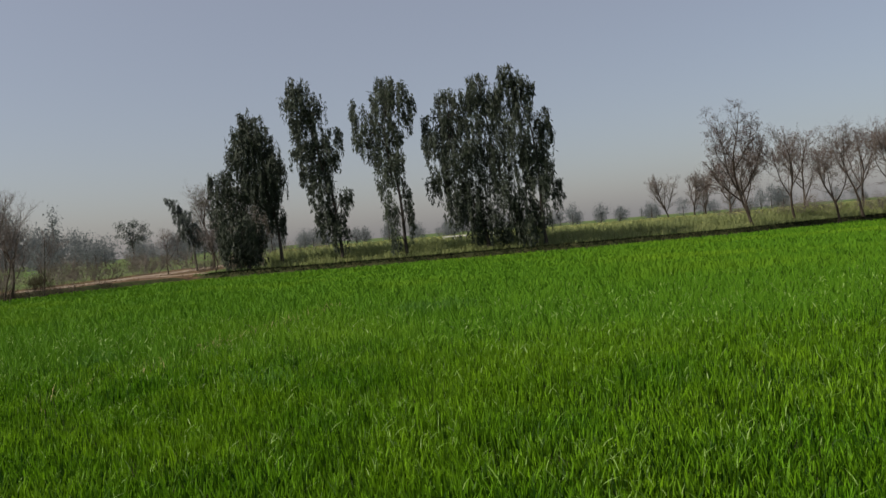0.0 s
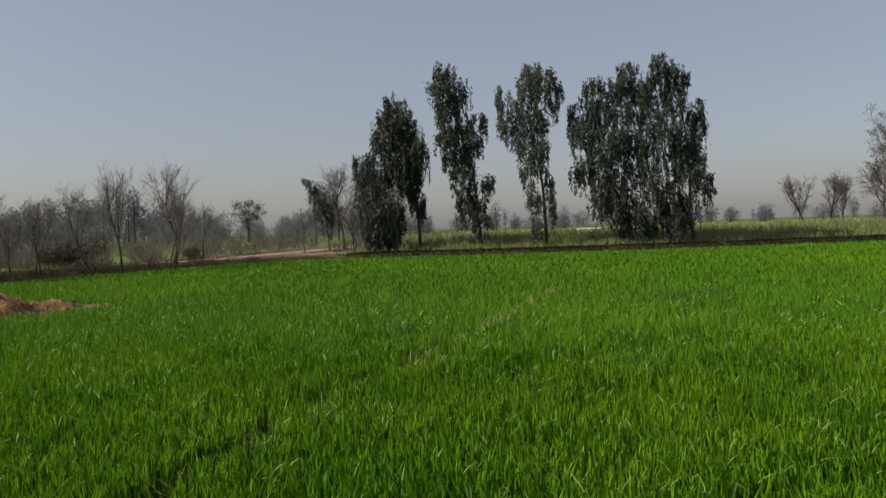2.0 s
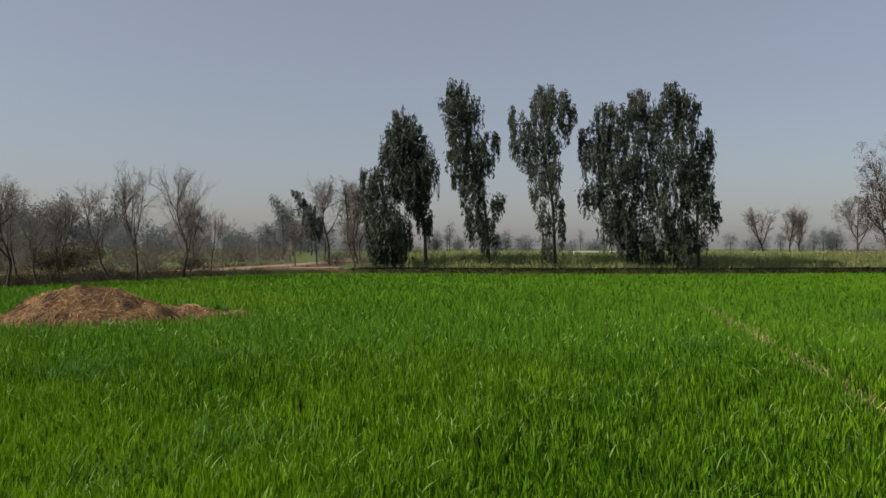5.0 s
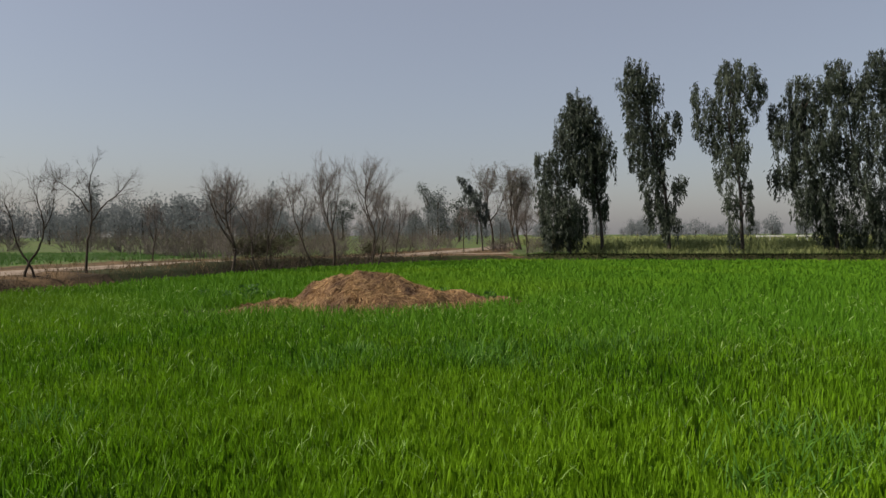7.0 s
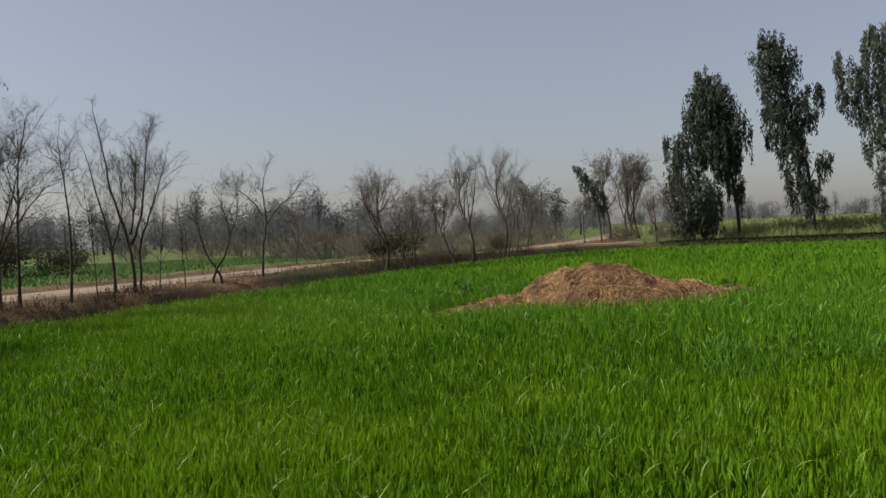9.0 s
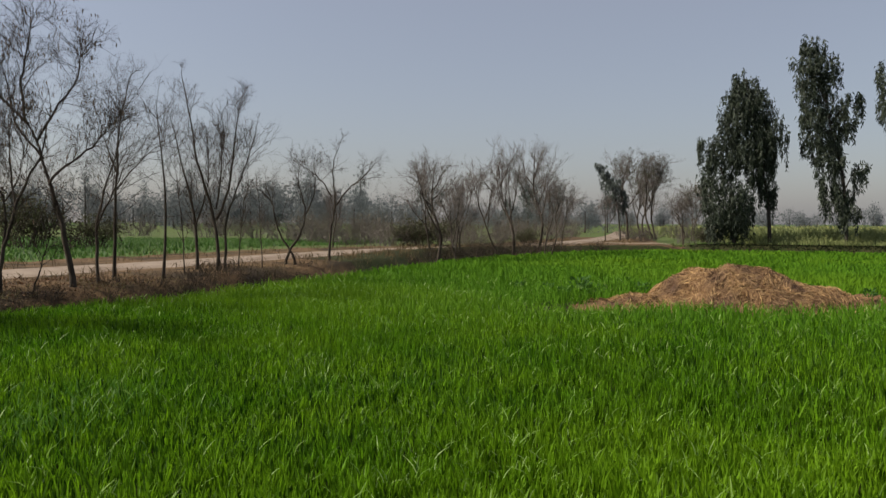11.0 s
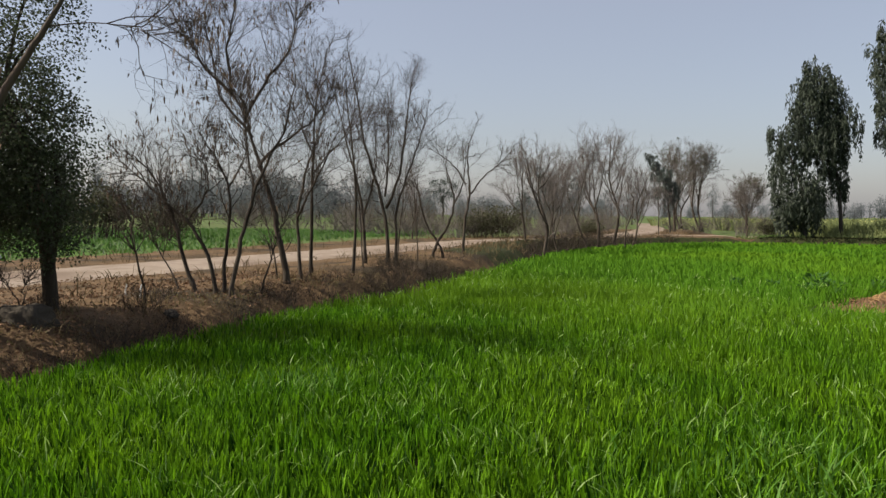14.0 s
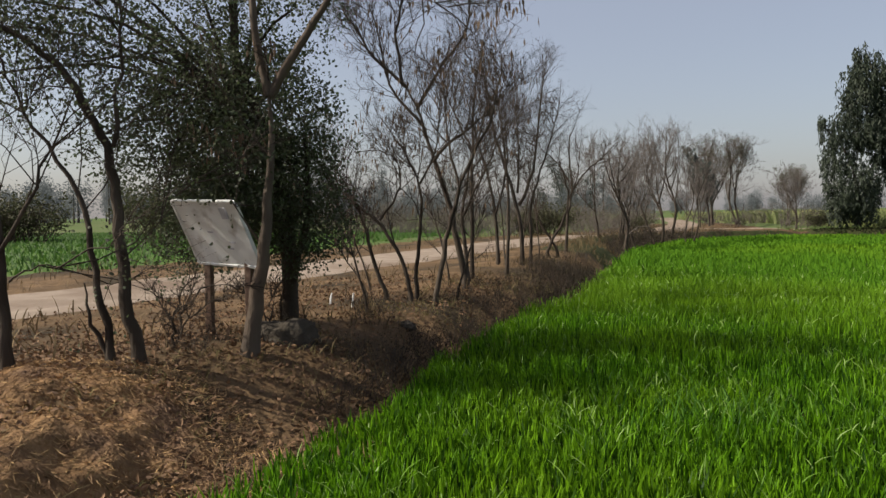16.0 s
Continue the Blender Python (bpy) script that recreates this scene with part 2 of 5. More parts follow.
class Wood:
    """A bag of tapered tubes that becomes one mesh."""

    def __init__(self):
        self.runs = {}

    def tube(self, pts, radii, sides):
        self.runs.setdefault((len(pts), sides), []).append((pts, radii))

    def arrays(self):
        pieces = []
        for (n, k), runs in self.runs.items():
            pts = np.array([r[0] for r in runs], float)
            rad = np.array([r[1] for r in runs], float)
            along = np.gradient(pts, axis=1)
            along /= np.linalg.norm(along, axis=2, keepdims=True) + 1e-9
            ref = np.where(np.abs(along[:, :1, 1:2]) < 0.8, np.array([0.0, 1.0, 0.3]), np.array([1.0, 0.0, 0.3]))
            a = np.cross(along, ref)
            a /= np.linalg.norm(a, axis=2, keepdims=True) + 1e-9
            b = np.cross(along, a)
            q = 2 * np.pi * np.arange(k) / k
            ring = a[:, :, None] * np.cos(q)[:, None] + b[:, :, None] * np.sin(q)[:, None]
            v = pts[:, :, None] + ring * rad[:, :, None, None]
            j, i = np.meshgrid(np.arange(n - 1), np.arange(k), indexing="ij")
            i2 = (i + 1) % k
            f = np.stack([j * k + i, j * k + i2, (j + 1) * k + i2, (j + 1) * k + i], -1).reshape(-1, 4)
            f = (f[None] + (np.arange(len(runs)) * n * k)[:, None, None]).reshape(-1, 4)
            pieces.append((v.reshape(-1, 3), f))
        return joined(pieces)

    def mesh(self, name, mat, parent=None):
        return made(name, *self.arrays(), mat, parent, smooth=True)


def smooth_line(pts, n):
    """n points along a polyline, rounded."""
    pts = np.asarray(pts, float)
    d = np.r_[0, np.cumsum(np.linalg.norm(np.diff(pts, axis=0), axis=1))]
    s = np.linspace(0, d[-1], n)
    q = np.stack([np.interp(s, d, pts[:, i]) for i in range(3)], 1)
    for _ in range(2):
        q[1:-1] = q[1:-1] * 0.5 + (q[:-2] + q[2:]) * 0.25
    return q


dice = random.Random(11)


def unit(x, y, z):
    r = math.sqrt(x * x + y * y + z * z) + 1e-9
    return x / r, y / r, z / r


def sprout(wood, tips, p, d, length, r, level, up=0.25, wob=0.27, kids=(5, 5, 4), ratio=0.6, sides=3, spread=0.85):
    """A branch with its own smaller branches; level 0 is the finest."""
    n = 5 if level > 1 else 4 if level else 2
    gauss, uniform = dice.gauss, dice.uniform
    x, y, z = p
    dx, dy, dz = d
    pts, dirs = [(x, y, z)], []
    hop = length / (n - 1)
    for _ in range(n - 1):
        dx, dy, dz = unit(dx + gauss(0, wob), dy + gauss(0, wob), dz + gauss(0, wob) + up * 0.35)
        dirs.append((dx, dy, dz))
        x, y, z = x + dx * hop, y + dy * hop, z + dz * hop
        pts.append((x, y, z))
    end = 0.45 if level else 0.3
    wood.tube(pts, [r * (1 - (1 - end) * i / (n - 1)) for i in range(n)], 4 if level > 1 else sides)
    if level == 0:
        tips.append((pts[-1], (dx, dy, dz)))
        return
    for _ in range(kids[level - 1]):
        f = uniform(0.25, 1.0)
        j = min(int(f * (n - 1)), n - 2)
        g = f * (n - 1) - j
        a, b, (ux, uy, uz) = pts[j], pts[j + 1], dirs[j]
        base = tuple(a[i] + (b[i] - a[i]) * g for i in range(3))
        rx, ry, rz = gauss(0, 1), gauss(0, 1), gauss(0, 1)
        tx, ty, tz = unit(uy * rz - uz * ry, uz * rx - ux * rz, ux * ry - uy * rx)
        k = spread * uniform(0.6, 1.2)
        sprout(wood, tips, base, unit(ux + tx * k, uy + ty * k, uz + tz * k), length * ratio * uniform(0.6, 1.2) * (1.15 - 0.4 * f), r * 0.5, level - 1,
               up, wob, kids, ratio, sides, spread)


def bare_tree(name, base, limbs, r, label, twig_len=0.9, per_limb=7, level=2, low=0.3, mat=None, twig_mat=None, pods=0, leaf=0, leaf_mat=None,
              twig_r=0.006, category="tree", kids=(6, 6, 4), group="", up=0.18):
    """A leafless tree. limbs: polylines from the base, each with its radius in parts of r and whether it bears twigs."""
    thing = new(name)
    thing.location = base
    tagged(thing, label, category, group)
    trunk, twigs, tips = Wood(), Wood(), []
    for pts, size, bears in limbs:
        line = smooth_line(pts, max(6, 3 * len(pts)))
        line[1:-1] += rng.normal(size=line[1:-1].shape) * max(r * size * 0.08, 0.011 if r < 0.08 else 0.0)
        rad = np.linspace(r * size * (0.72 if r < 0.08 else 0.86), r * size * 0.15, len(line))
        if np.allclose(pts[0][2], 0, atol=0.25):
            line[0][2] -= 0.12
            rad[0] *= 1.35
        trunk.tube(line, rad, 8 if r * size > 0.04 else 6)
        if not bears:
            continue
        for _ in range(int(per_limb * bears * 1.0 + 0.5)):
            f = rng.uniform(low, 1.0)
            j = min(int(f * (len(line) - 1)), len(line) - 2)
            d = line[j + 1] - line[j]
            d /= np.linalg.norm(d) + 1e-9
            turn = np.cross(d, rng.normal(size=3))
            d = d * 0.8 + turn / (np.linalg.norm(turn) + 1e-9) * rng.uniform(0.35, 0.8) + np.array([0, 0, 0.15])
            sprout(twigs, tips, line[j], d / np.linalg.norm(d), twig_len * rng.uniform(0.7, 1.5) * (1.3 - 0.5 * f),
                   max(twig_r, rad[j] * 0.17) if level > 1 else twig_r, level, up, kids=kids, spread=1.0)
        d = line[-1] - line[-2]
        sprout(twigs, tips, line[-1], d / np.linalg.norm(d), twig_len * 0.55, rad[-1] * 0.8, level, up, kids=kids, spread=1.0)
    trunk.mesh("trunk", mat or M_BARK, thing)
    tagged(twigs.mesh("crown", twig_mat or M_TWIG, thing), kind="stuff")
    if (pods or leaf) and tips:
        pick = rng.choice(len(tips), min(len(tips), int(len(tips) * (pods or leaf))), replace=False)
        at = np.array([tips[i][0] for i in pick])
        if pods:
            ax = rng.normal(size=at.shape) * 0.15 + [0, 0, -1]
            tagged(made("pod_tassel", *leaves(at, ax, rng.uniform(0.06, 0.13, len(at)), 0.022), M_POD, thing), kind="stuff")
        else:
            many = 3 if twig_r > 0.015 else 5
            at = np.repeat(at, many, 0) + rng.normal(size=(many * len(at), 3)) * 0.07
            tagged(made("foliage", *leaves(at, rng.normal(size=at.shape) + [0, 0, -0.4], rng.uniform(0.022, 0.038, len(at)) * (2.6 if twig_r > 0.015 else 1), 0.024 * (2.2 if twig_r > 0.015 else 1), twig_r < 0.015), leaf_mat or M_BUSH, thing), kind="stuff")
    return thing


def procedural_limbs(height, lean=(0, 0), stems=1, forks=4, spread=0.35, start=0.3, crook=0.05):
    """Main limbs of a young tree: stems from the ground, forking upwards."""
    limbs = []
    for s in range(stems):
        a = rng.uniform(0, 6.28)
        foot = np.array([math.cos(a), math.sin(a), 0]) * (0.18 * (stems > 1))
        top = np.array([lean[0] + math.cos(a) * spread * 0.5 * height * (stems > 1), lean[1] + math.sin(a) * spread * 0.5 * height * (stems > 1), height * rng.uniform(0.8, 1.0)])
        mid = [foot + (top - foot) * f + np.r_[rng.normal(size=2) * crook * height, 0] for f in (0.3, 0.6)]
        limbs.append(([foot, *mid, top], 1.0, 1.0))
        line = smooth_line([foot, *mid, top], 20)
        for i in range(forks):
            f = start + (0.85 - start) * (i + rng.uniform(0, 0.8)) / forks
            p = line[int(f * 19)]
            b = rng.uniform(0, 6.28)
            out = np.array([math.cos(b), math.sin(b), 0]) * spread * height * rng.uniform(0.6, 1.1) * (1.1 - f)
            tip = p + out + [0, 0, height * (1 - f) * rng.uniform(0.5, 0.9)]
            limbs.append(([p, p + out * 0.55 + [0, 0, (tip - p)[2] * 0.35], tip], 0.55 * (1.1 - f * 0.6), 1.0))
    return limbs


# ---------------------------------------------------------------- the lie of the land
EDGE_Y = np.array([-40, 5, 6.7, 8, 10, 12, 14.5, 17, 20, 25, 29.5, 33, 38.5, 43, 47.5, 50.5, 52.3])
EDGE_X = np.array([-24.2, -23.9, -23.75, -23.55, -23.45, -23.25, -22.85, -22.5, -22.35, -22.0, -21.7, -21.5, -20.4, -19.2, -17.4, -14.6, -10.6])
ROAD_Y = np.array([-40, 5, 8, 11, 14, 18, 22, 26, 30, 34, 38, 43, 50, 56, 62, 72, 90, 140])
ROAD_X = np.array([-33, -30.6, -30.2, -29.8, -29.2, -28.4, -27.4, -26.7, -26.0, -25.0, -24.1, -23.2, -20.9, -18.7, -17.8, -16.3, -15.0, -14.0])
GRADIENT = 0.118


def edge_left(y):
    return np.interp(y, EDGE_Y, EDGE_X)


def edge_far(x):
    return np.interp(x, [-60, -11.5, 3, 13, 27, 38, 80, 200], [52.3, 52.0, 50.4, 50.4, 53.0, 59.0, 72, 100])


def edge_near(x):
    return 0.5 + (2.5 - x) * GRADIENT


def step(a, b, x):
    s = np.clip((x - a) / (b - a), 0, 1)
    return s * s * (3 - 2 * s)


def wave(x, y, s, seed=0.0):
    return np.sin(x * s + seed) * np.cos(y * s * 1.13 + seed * 2.1) * 0.5 + np.sin(x * s * 2.3 + y * s * 1.7 + seed) * 0.3 + np.cos(y * s * 3.1 - x * s * 2.9 + seed) * 0.2


def land(x, y):
    """Height of the ground."""
    x, y = np.asarray(x, float), np.asarray(y, float)
    out = edge_left(y) - x + wave(x, y, 0.9) * 0.15
    scarp = step(8.5, 11.0, y) * (1 - step(26.0, 32.0, y))
    bank = 0.46 * step(0.1, 1.5, out) * (1 - scarp) + (0.38 * step(0.12, 0.62, out) + 0.08 * step(0.6, 2.0, out)) * scarp - 0.10 * step(1.6, 3.2, out) * step(2.0, 6.0, y)
    rough = wave(x, y, 2.3, 1.0) * 0.035 + wave(x, y, 0.8, 2.0) * 0.03
    bank = (bank + rough * step(0.2, 1.0, out)) * (1 - 0.62 * step(33, 50, y))
    on_road = 1 - step(1.2, 2.2, np.abs(x - np.interp(y, ROAD_Y, ROAD_X)))
    bank = bank * (1 - on_road) + (0.33 - 0.2 * step(33, 50, y)) * on_road
    past = y - edge_far(x) + wave(x, y, 0.7, 3.0) * 0.12
    bund = 0.21 * step(-0.05, 0.32, past) - 0.06 * step(0.9, 2.2, past)
    inside_left = step(-1.0, 1.0, out)
    h = np.maximum(bank, bund * (1 - inside_left))
    h = h - 0.30 * step(14, 50, y) * (1 - step(0.0, 0.9, out)) * (1 - step(-0.1, 0.25, past))
    return h + wave(x, y, 0.05, 5.0) * 0.04 * step(120, 300, np.hypot(x, y))


def in_field(x, y):
    return (x > edge_left(y) + 0.08 + wave(x, y, 1.7) * 0.10) & (y < edge_far(x) - 0.05) & (y > edge_near(x) + 1.1)


# one sheet of ground out to the horizon, fine where the walk is
def spaced(low, high, fine, far):
    inner = np.arange(low, high, fine)
    grow_out = np.cumsum(fine * 1.35 ** np.arange(1, 30))
    grow_out = grow_out[grow_out < far]
    return np.r_[low - grow_out[::-1], inner, inner[-1] + grow_out]


gx, gy = spaced(-40, 45, 0.34, 2600), spaced(-4, 64, 0.34, 2600)
X, Y = np.meshgrid(gx, gy)
verts = np.stack([X, Y, land(X, Y)], -1).reshape(-1, 3)
nx, ny = len(gx), len(gy)
i = (np.arange(ny - 1)[:, None] * nx + np.arange(nx - 1)).ravel()
quads = np.stack([i, i + 1, i + nx + 1, i + nx], 1)
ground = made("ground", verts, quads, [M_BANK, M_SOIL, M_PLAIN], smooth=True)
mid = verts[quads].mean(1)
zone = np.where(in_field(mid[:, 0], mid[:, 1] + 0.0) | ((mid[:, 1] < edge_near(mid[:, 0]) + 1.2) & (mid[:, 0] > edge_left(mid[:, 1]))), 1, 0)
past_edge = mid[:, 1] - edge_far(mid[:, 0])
# the dark soil also runs over the bund's side, in place of its shade
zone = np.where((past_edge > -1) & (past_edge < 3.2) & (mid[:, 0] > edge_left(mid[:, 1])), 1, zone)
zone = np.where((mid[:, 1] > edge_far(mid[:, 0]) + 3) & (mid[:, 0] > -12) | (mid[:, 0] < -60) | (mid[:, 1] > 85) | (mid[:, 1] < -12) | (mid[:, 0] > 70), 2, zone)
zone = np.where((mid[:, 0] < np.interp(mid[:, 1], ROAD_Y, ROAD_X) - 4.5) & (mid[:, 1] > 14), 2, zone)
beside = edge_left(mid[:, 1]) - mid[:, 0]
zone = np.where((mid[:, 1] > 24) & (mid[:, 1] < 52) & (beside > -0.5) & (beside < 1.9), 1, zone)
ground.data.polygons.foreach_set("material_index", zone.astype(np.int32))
tagged(ground, "flat farmland of brown soil and dry grass reaching the horizon", "ground", kind="structure")


def strip(name, centre, width, lift, mat, label, ragged=0.18):
    """A track laid on the ground along a line, with ragged edges."""
    c = smooth_line([(x, y, 0) for x, y in centre], 260)
    d = np.gradient(c, axis=0)
    d /= np.linalg.norm(d, axis=1, keepdims=True)
    side = np.stack([-d[:, 1], d[:, 0], 0 * d[:, 0]], 1)
    rows = []
    for k, s in enumerate(np.linspace(-1, 1, 9)):
        w = width / 2 * s
        wob = ragged * wave(c[:, 0] * 1.7 + k // 8 * 40, c[:, 1], 1.9, 4.0) * abs(s)
        p = c + side * (w + wob)[:, None]
        p[:, 2] = land(p[:, 0], p[:, 1]) + lift - 0.035 * (abs(s) > 0.99) - 0.025 * np.exp(-((abs(s) - 0.5) / 0.16) ** 2)
        rows.append(p)
    v = np.stack(rows, 1).reshape(-1, 3)
    j = (np.arange(len(c) - 1)[:, None] * 9 + np.arange(8)).ravel()
    ob = made(name, v, np.stack([j, j + 1, j + 10, j + 9], 1), mat, smooth=True)
    return tagged(ob, label, "track", kind="structure")


strip("road", [(x, y) for x, y in zip(ROAD_X, ROAD_Y)][1:], 2.7, 0.035, M_ROAD, "pale sandy dirt road with worn wheel ruts")
strip("footpath", [(-18.3, 59.5), (-15.5, 58.2), (-12.4, 57.2), (-9.5, 56.4), (-7.6, 55.9)], 0.9, 0.03, M_ROAD, "narrow sandy footpath beside the field", 0.1)

# ---------------------------------------------------------------- crops
def sown(x0, x1, y_low, y_high, density, inside):
    """Random points between two lines of y over x, where inside holds."""
    across = np.linspace(x0, x1, 60)
    top, bottom = (y_high(across) + 0 * across).max(), (y_low(across) + 0 * across).min()
    n = int(density * (x1 - x0) * (top - bottom))
    x, y = rng.uniform(x0, x1, n), rng.uniform(bottom, top, n)
    keep = inside(x, y) & (y >= y_low(x)) & (y < y_high(x))
    x, y = x[keep], y[keep]
    return np.stack([x, y, land(x, y)], 1)


def row_line(y):
    """The failed drill row, curving away to the far bund."""
    return np.interp(y, [4.5, 7.0, 9.0, 12.0, 16.2, 22.0, 27.0], [-2.85, -2.5, -1.87, -1.07, -0.02, 1.38, 2.6])


def bare_spot(x, y):
    """Where the straw lies and where a drill row failed, the crop is missing."""
    pile = ((x + 12.7) / 2.3) ** 2 + ((y - 17.0) / 1.75) ** 2 < 1.0
    tail = ((x + 12.9) / 3.6) ** 2 + ((y - 17.0 - 0.48 * (x + 12.9)) / 1.15) ** 2 < 1.0
    row = np.abs(x - row_line(y) + wave(x, y, 2.0) * 0.07) < 0.105 + 0.14 * wave(x, y, 2.6, 0.5)
    return pile | tail | (row & (y < 26))


def wheat_bed(x, y):
    return in_field(x, y) & ~bare_spot(x, y)


def swell(p):
    """The crop grows a little higher and lower in patches."""
    return 1 + 0.12 * wave(p[:, 0], p[:, 1], 0.8, 1.3) + 0.09 * wave(p[:, 0], p[:, 1], 2.6, 0.4)


near_crop, far_crop, tips = [], [], []
for low, high, density, height, width, levels, shape, x0, x1 in (
        (2.3, 5.5, 1500, 0.33, 0.0095, (0.58, 0.82, 1.0), (0.7, 1.0, 0.12), -25, 7),
        (5.5, 9.5, 820, 0.325, 0.0115, (0.55, 1.0), (1.0, 0.25), -25, 11),
        (9.5, 16, 300, 0.32, 0.021, (0.12, 1.0), (1.0, 0.25), -25, 17),
        (16, 28, 100, 0.31, 0.042, (0.12, 1.0), (1.0, 0.3), -25, 26),
        (28, 62, 36, 0.31, 0.085, (0.1, 1.0), (1.0, 0.4), -25, 58)):
    p = sown(x0, x1, lambda x: edge_near(x) + low * 0.8, lambda x: edge_near(x) + high * 1.2, density, wheat_bed)
    apart = (p[:, 1] - edge_near(p[:, 0])) * rng.uniform(0.84, 1.19, len(p))
    p = p[(apart >= low) & (apart < high)]
    if low < 9:
        plants = p[rng.random(len(p)) < 0.2 + 0.07 * wave(p[:, 0], p[:, 1], 3.1, 0.2)]
        p = np.repeat(plants, 5, 0)
        p[:, :2] += rng.normal(size=(len(p), 2)) * 0.022
    spread = (0.86, 1.06) if low < 9 else (0.88, 1.05)
    (near_crop if low < 9 else far_crop).append(
        blades(p, height * swell(p) * rng.uniform(*spread, len(p)), width * rng.uniform(0.6, 1.35, len(p)), 0.16 if low < 9 else 0.4, 0.08 if low < 9 else 0.2, levels, shape, 3.0))
    if low < 9:
        stalk = p[rng.random(len(p)) < 0.38]
        near_crop.append(blades(stalk, height * 0.82 * swell(stalk), width * 1.5, 0.2, 0.05, (0, 1.0), (0.8, 0.7)))
    if low < 16:
        flag = p[rng.random(len(p)) < 0.05 + 0.09 * (wave(p[:, 0], p[:, 1], 1.5, 2.2) > 0.1)]
        tips.append(blades(flag, height * 1.06 * swell(flag) * rng.uniform(0.9, 1.1, len(flag)), width * 0.7, 0.3, 0.3, (0.78, 0.88, 0.95, 1.0), (0.7, 1.0, 0.7, 0.15), 7.0))
tagged(made("wheat_crop", *joined(near_crop), M_WHEAT), "dense knee-high green wheat with thin upright blades", "crop", kind="stuff")
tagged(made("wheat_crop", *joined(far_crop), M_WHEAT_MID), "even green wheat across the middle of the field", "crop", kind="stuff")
tagged(made("flag_leaf", *joined(tips), M_TIP), "pale arching wheat leaf tips over the crop", "crop", kind="stuff")

# darker, taller patches with long drooping leaves
lush = []
for x, y, r in ((-18.6, 7.0, 0.7), (-18.3, 6.4, 0.45), (-7.4, 6.9, 0.6), (-7.8, 6.1, 0.4), (-9.6, 9.8, 0.7), (-8.4, 11.0, 0.8), (-11.2, 10.2, 0.5), (-12.5, 6.8, 0.4), (-9.7, 10.6, 0.5), (-11.2, 9.2, 0.4), (-2.2, 12.2, 0.4), (3.1, 16.0, 0.9), (-21.4, 8.1, 0.5), (0.9, 9.0, 0.4)):
    n = int(950 * r * r) + 60
    q = np.stack([x + rng.normal(size=n) * r * 0.5, y + rng.normal(size=n) * r * 0.42, np.zeros(n)], 1)
    q = q[wheat_bed(q[:, 0], q[:, 1])]
    q[:, 2] = land(q[:, 0], q[:, 1])
    lush.append(blades(q, 0.385 * rng.uniform(0.85, 1.12, len(q)), 0.0115, 0.38, 0.35, (0.2, 0.6, 0.85, 1.0), (0.8, 1.0, 0.75, 0.12), 2.6))
tagged(made("wheat_crop", *joined(lush), M_LUSH), "darker patches of lush wheat with long drooping leaves", "crop", kind="stuff")

# withered stalks along the bare drill row
y = rng.uniform(5.2, 20, 900)
x = row_line(y) + rng.normal(size=900) * 0.09
tagged(made("withered_wheat", *blades(np.stack([x, y, land(x, y)], 1), rng.uniform(0.16, 0.33, 900), 0.009, 0.8, 0.4), M_WITHERED), "pale withered stalks along a failed drill row", "crop", kind="stuff")

p = sown(-95, -31, lambda x: 15.5 + 0 * x, lambda x: 60 + 0 * x, 24, lambda x, y: (x < np.interp(y, ROAD_Y, ROAD_X) - 4.2 + wave(x, y, 0.5)))
tagged(made("wheat_crop", *blades(p, rng.uniform(0.11, 0.2, len(p)), 0.06, 0.6, 0.2, (0, 1.0), (1.0, 0.4)), M_WHEAT_FAR),
       "green wheat in the neighbouring field across the road", "crop", kind="stuff")


def mustard_bed(x, y):
    return (x > -6.5 - (y - 54) * 0.13 + wave(x, y, 0.6) * 0.5) & (np.hypot(x - 7.5, y - 61.3) > 1.2)


p1 = sown(-14, 62, lambda x: edge_far(x) + 0.9, lambda x: edge_far(x) + 10, 52, mustard_bed)
p2 = sown(-22, 105, lambda x: edge_far(x) + 10, lambda x: edge_far(x) + 60, 3.6, mustard_bed)
h1 = np.minimum(0.30 + 0.26 * (p1[:, 1] - edge_far(p1[:, 0]) - 0.9), 1.15) * rng.uniform(0.7, 1.12, len(p1))
h2 = rng.uniform(0.9, 1.2, len(p2))
tagged(made("mustard_crop", *joined([blades(p1, h1, 0.06, 0.5, 0.2, (0, 1.0), (0.9, 0.6)), blades(p2, h2, 0.3, 0.5, 0.2, (0, 1.0), (0.9, 0.6))]), M_MUSTARD),
       "pale yellow-green mustard crop behind the row of trees", "crop", kind="stuff")
f1 = p1[rng.random(len(p1)) < 0.06] + 0.0
hf = np.minimum(0.30 + 0.26 * (f1[:, 1] - edge_far(f1[:, 0]) - 0.9), 1.15)
f1[:, 2] += hf * rng.uniform(0.85, 1.12, len(f1))
f2 = p2[rng.random(len(p2)) < 0.07] + [0, 0, 1.05]
tagged(made("mustard_flowers", *joined([leaves(f1, rng.normal(size=f1.shape) + [0, 0, 0.6], 0.10, 0.06), leaves(f2, rng.normal(size=f2.shape) * [1, 1, 0.4], 0.22, 0.12)]), M_FLOWER),
       "small yellow mustard blossoms on the crop tops", "flowers", kind="stuff")

# dry grass on the banks, thick near the walk
def bank_bed(x, y):
    out = edge_left(y) - x
    return (out > -0.1) & (out < 1.7) & (wave(x, y, 1.3, 2.0) > -0.1)


def verge_bed(x, y):
    d = np.abs(x - np.interp(y, ROAD_Y, ROAD_X))
    return (d > 1.35) & (d < 4.5) & (wave(x, y, 0.8, 1.0) > -0.15)


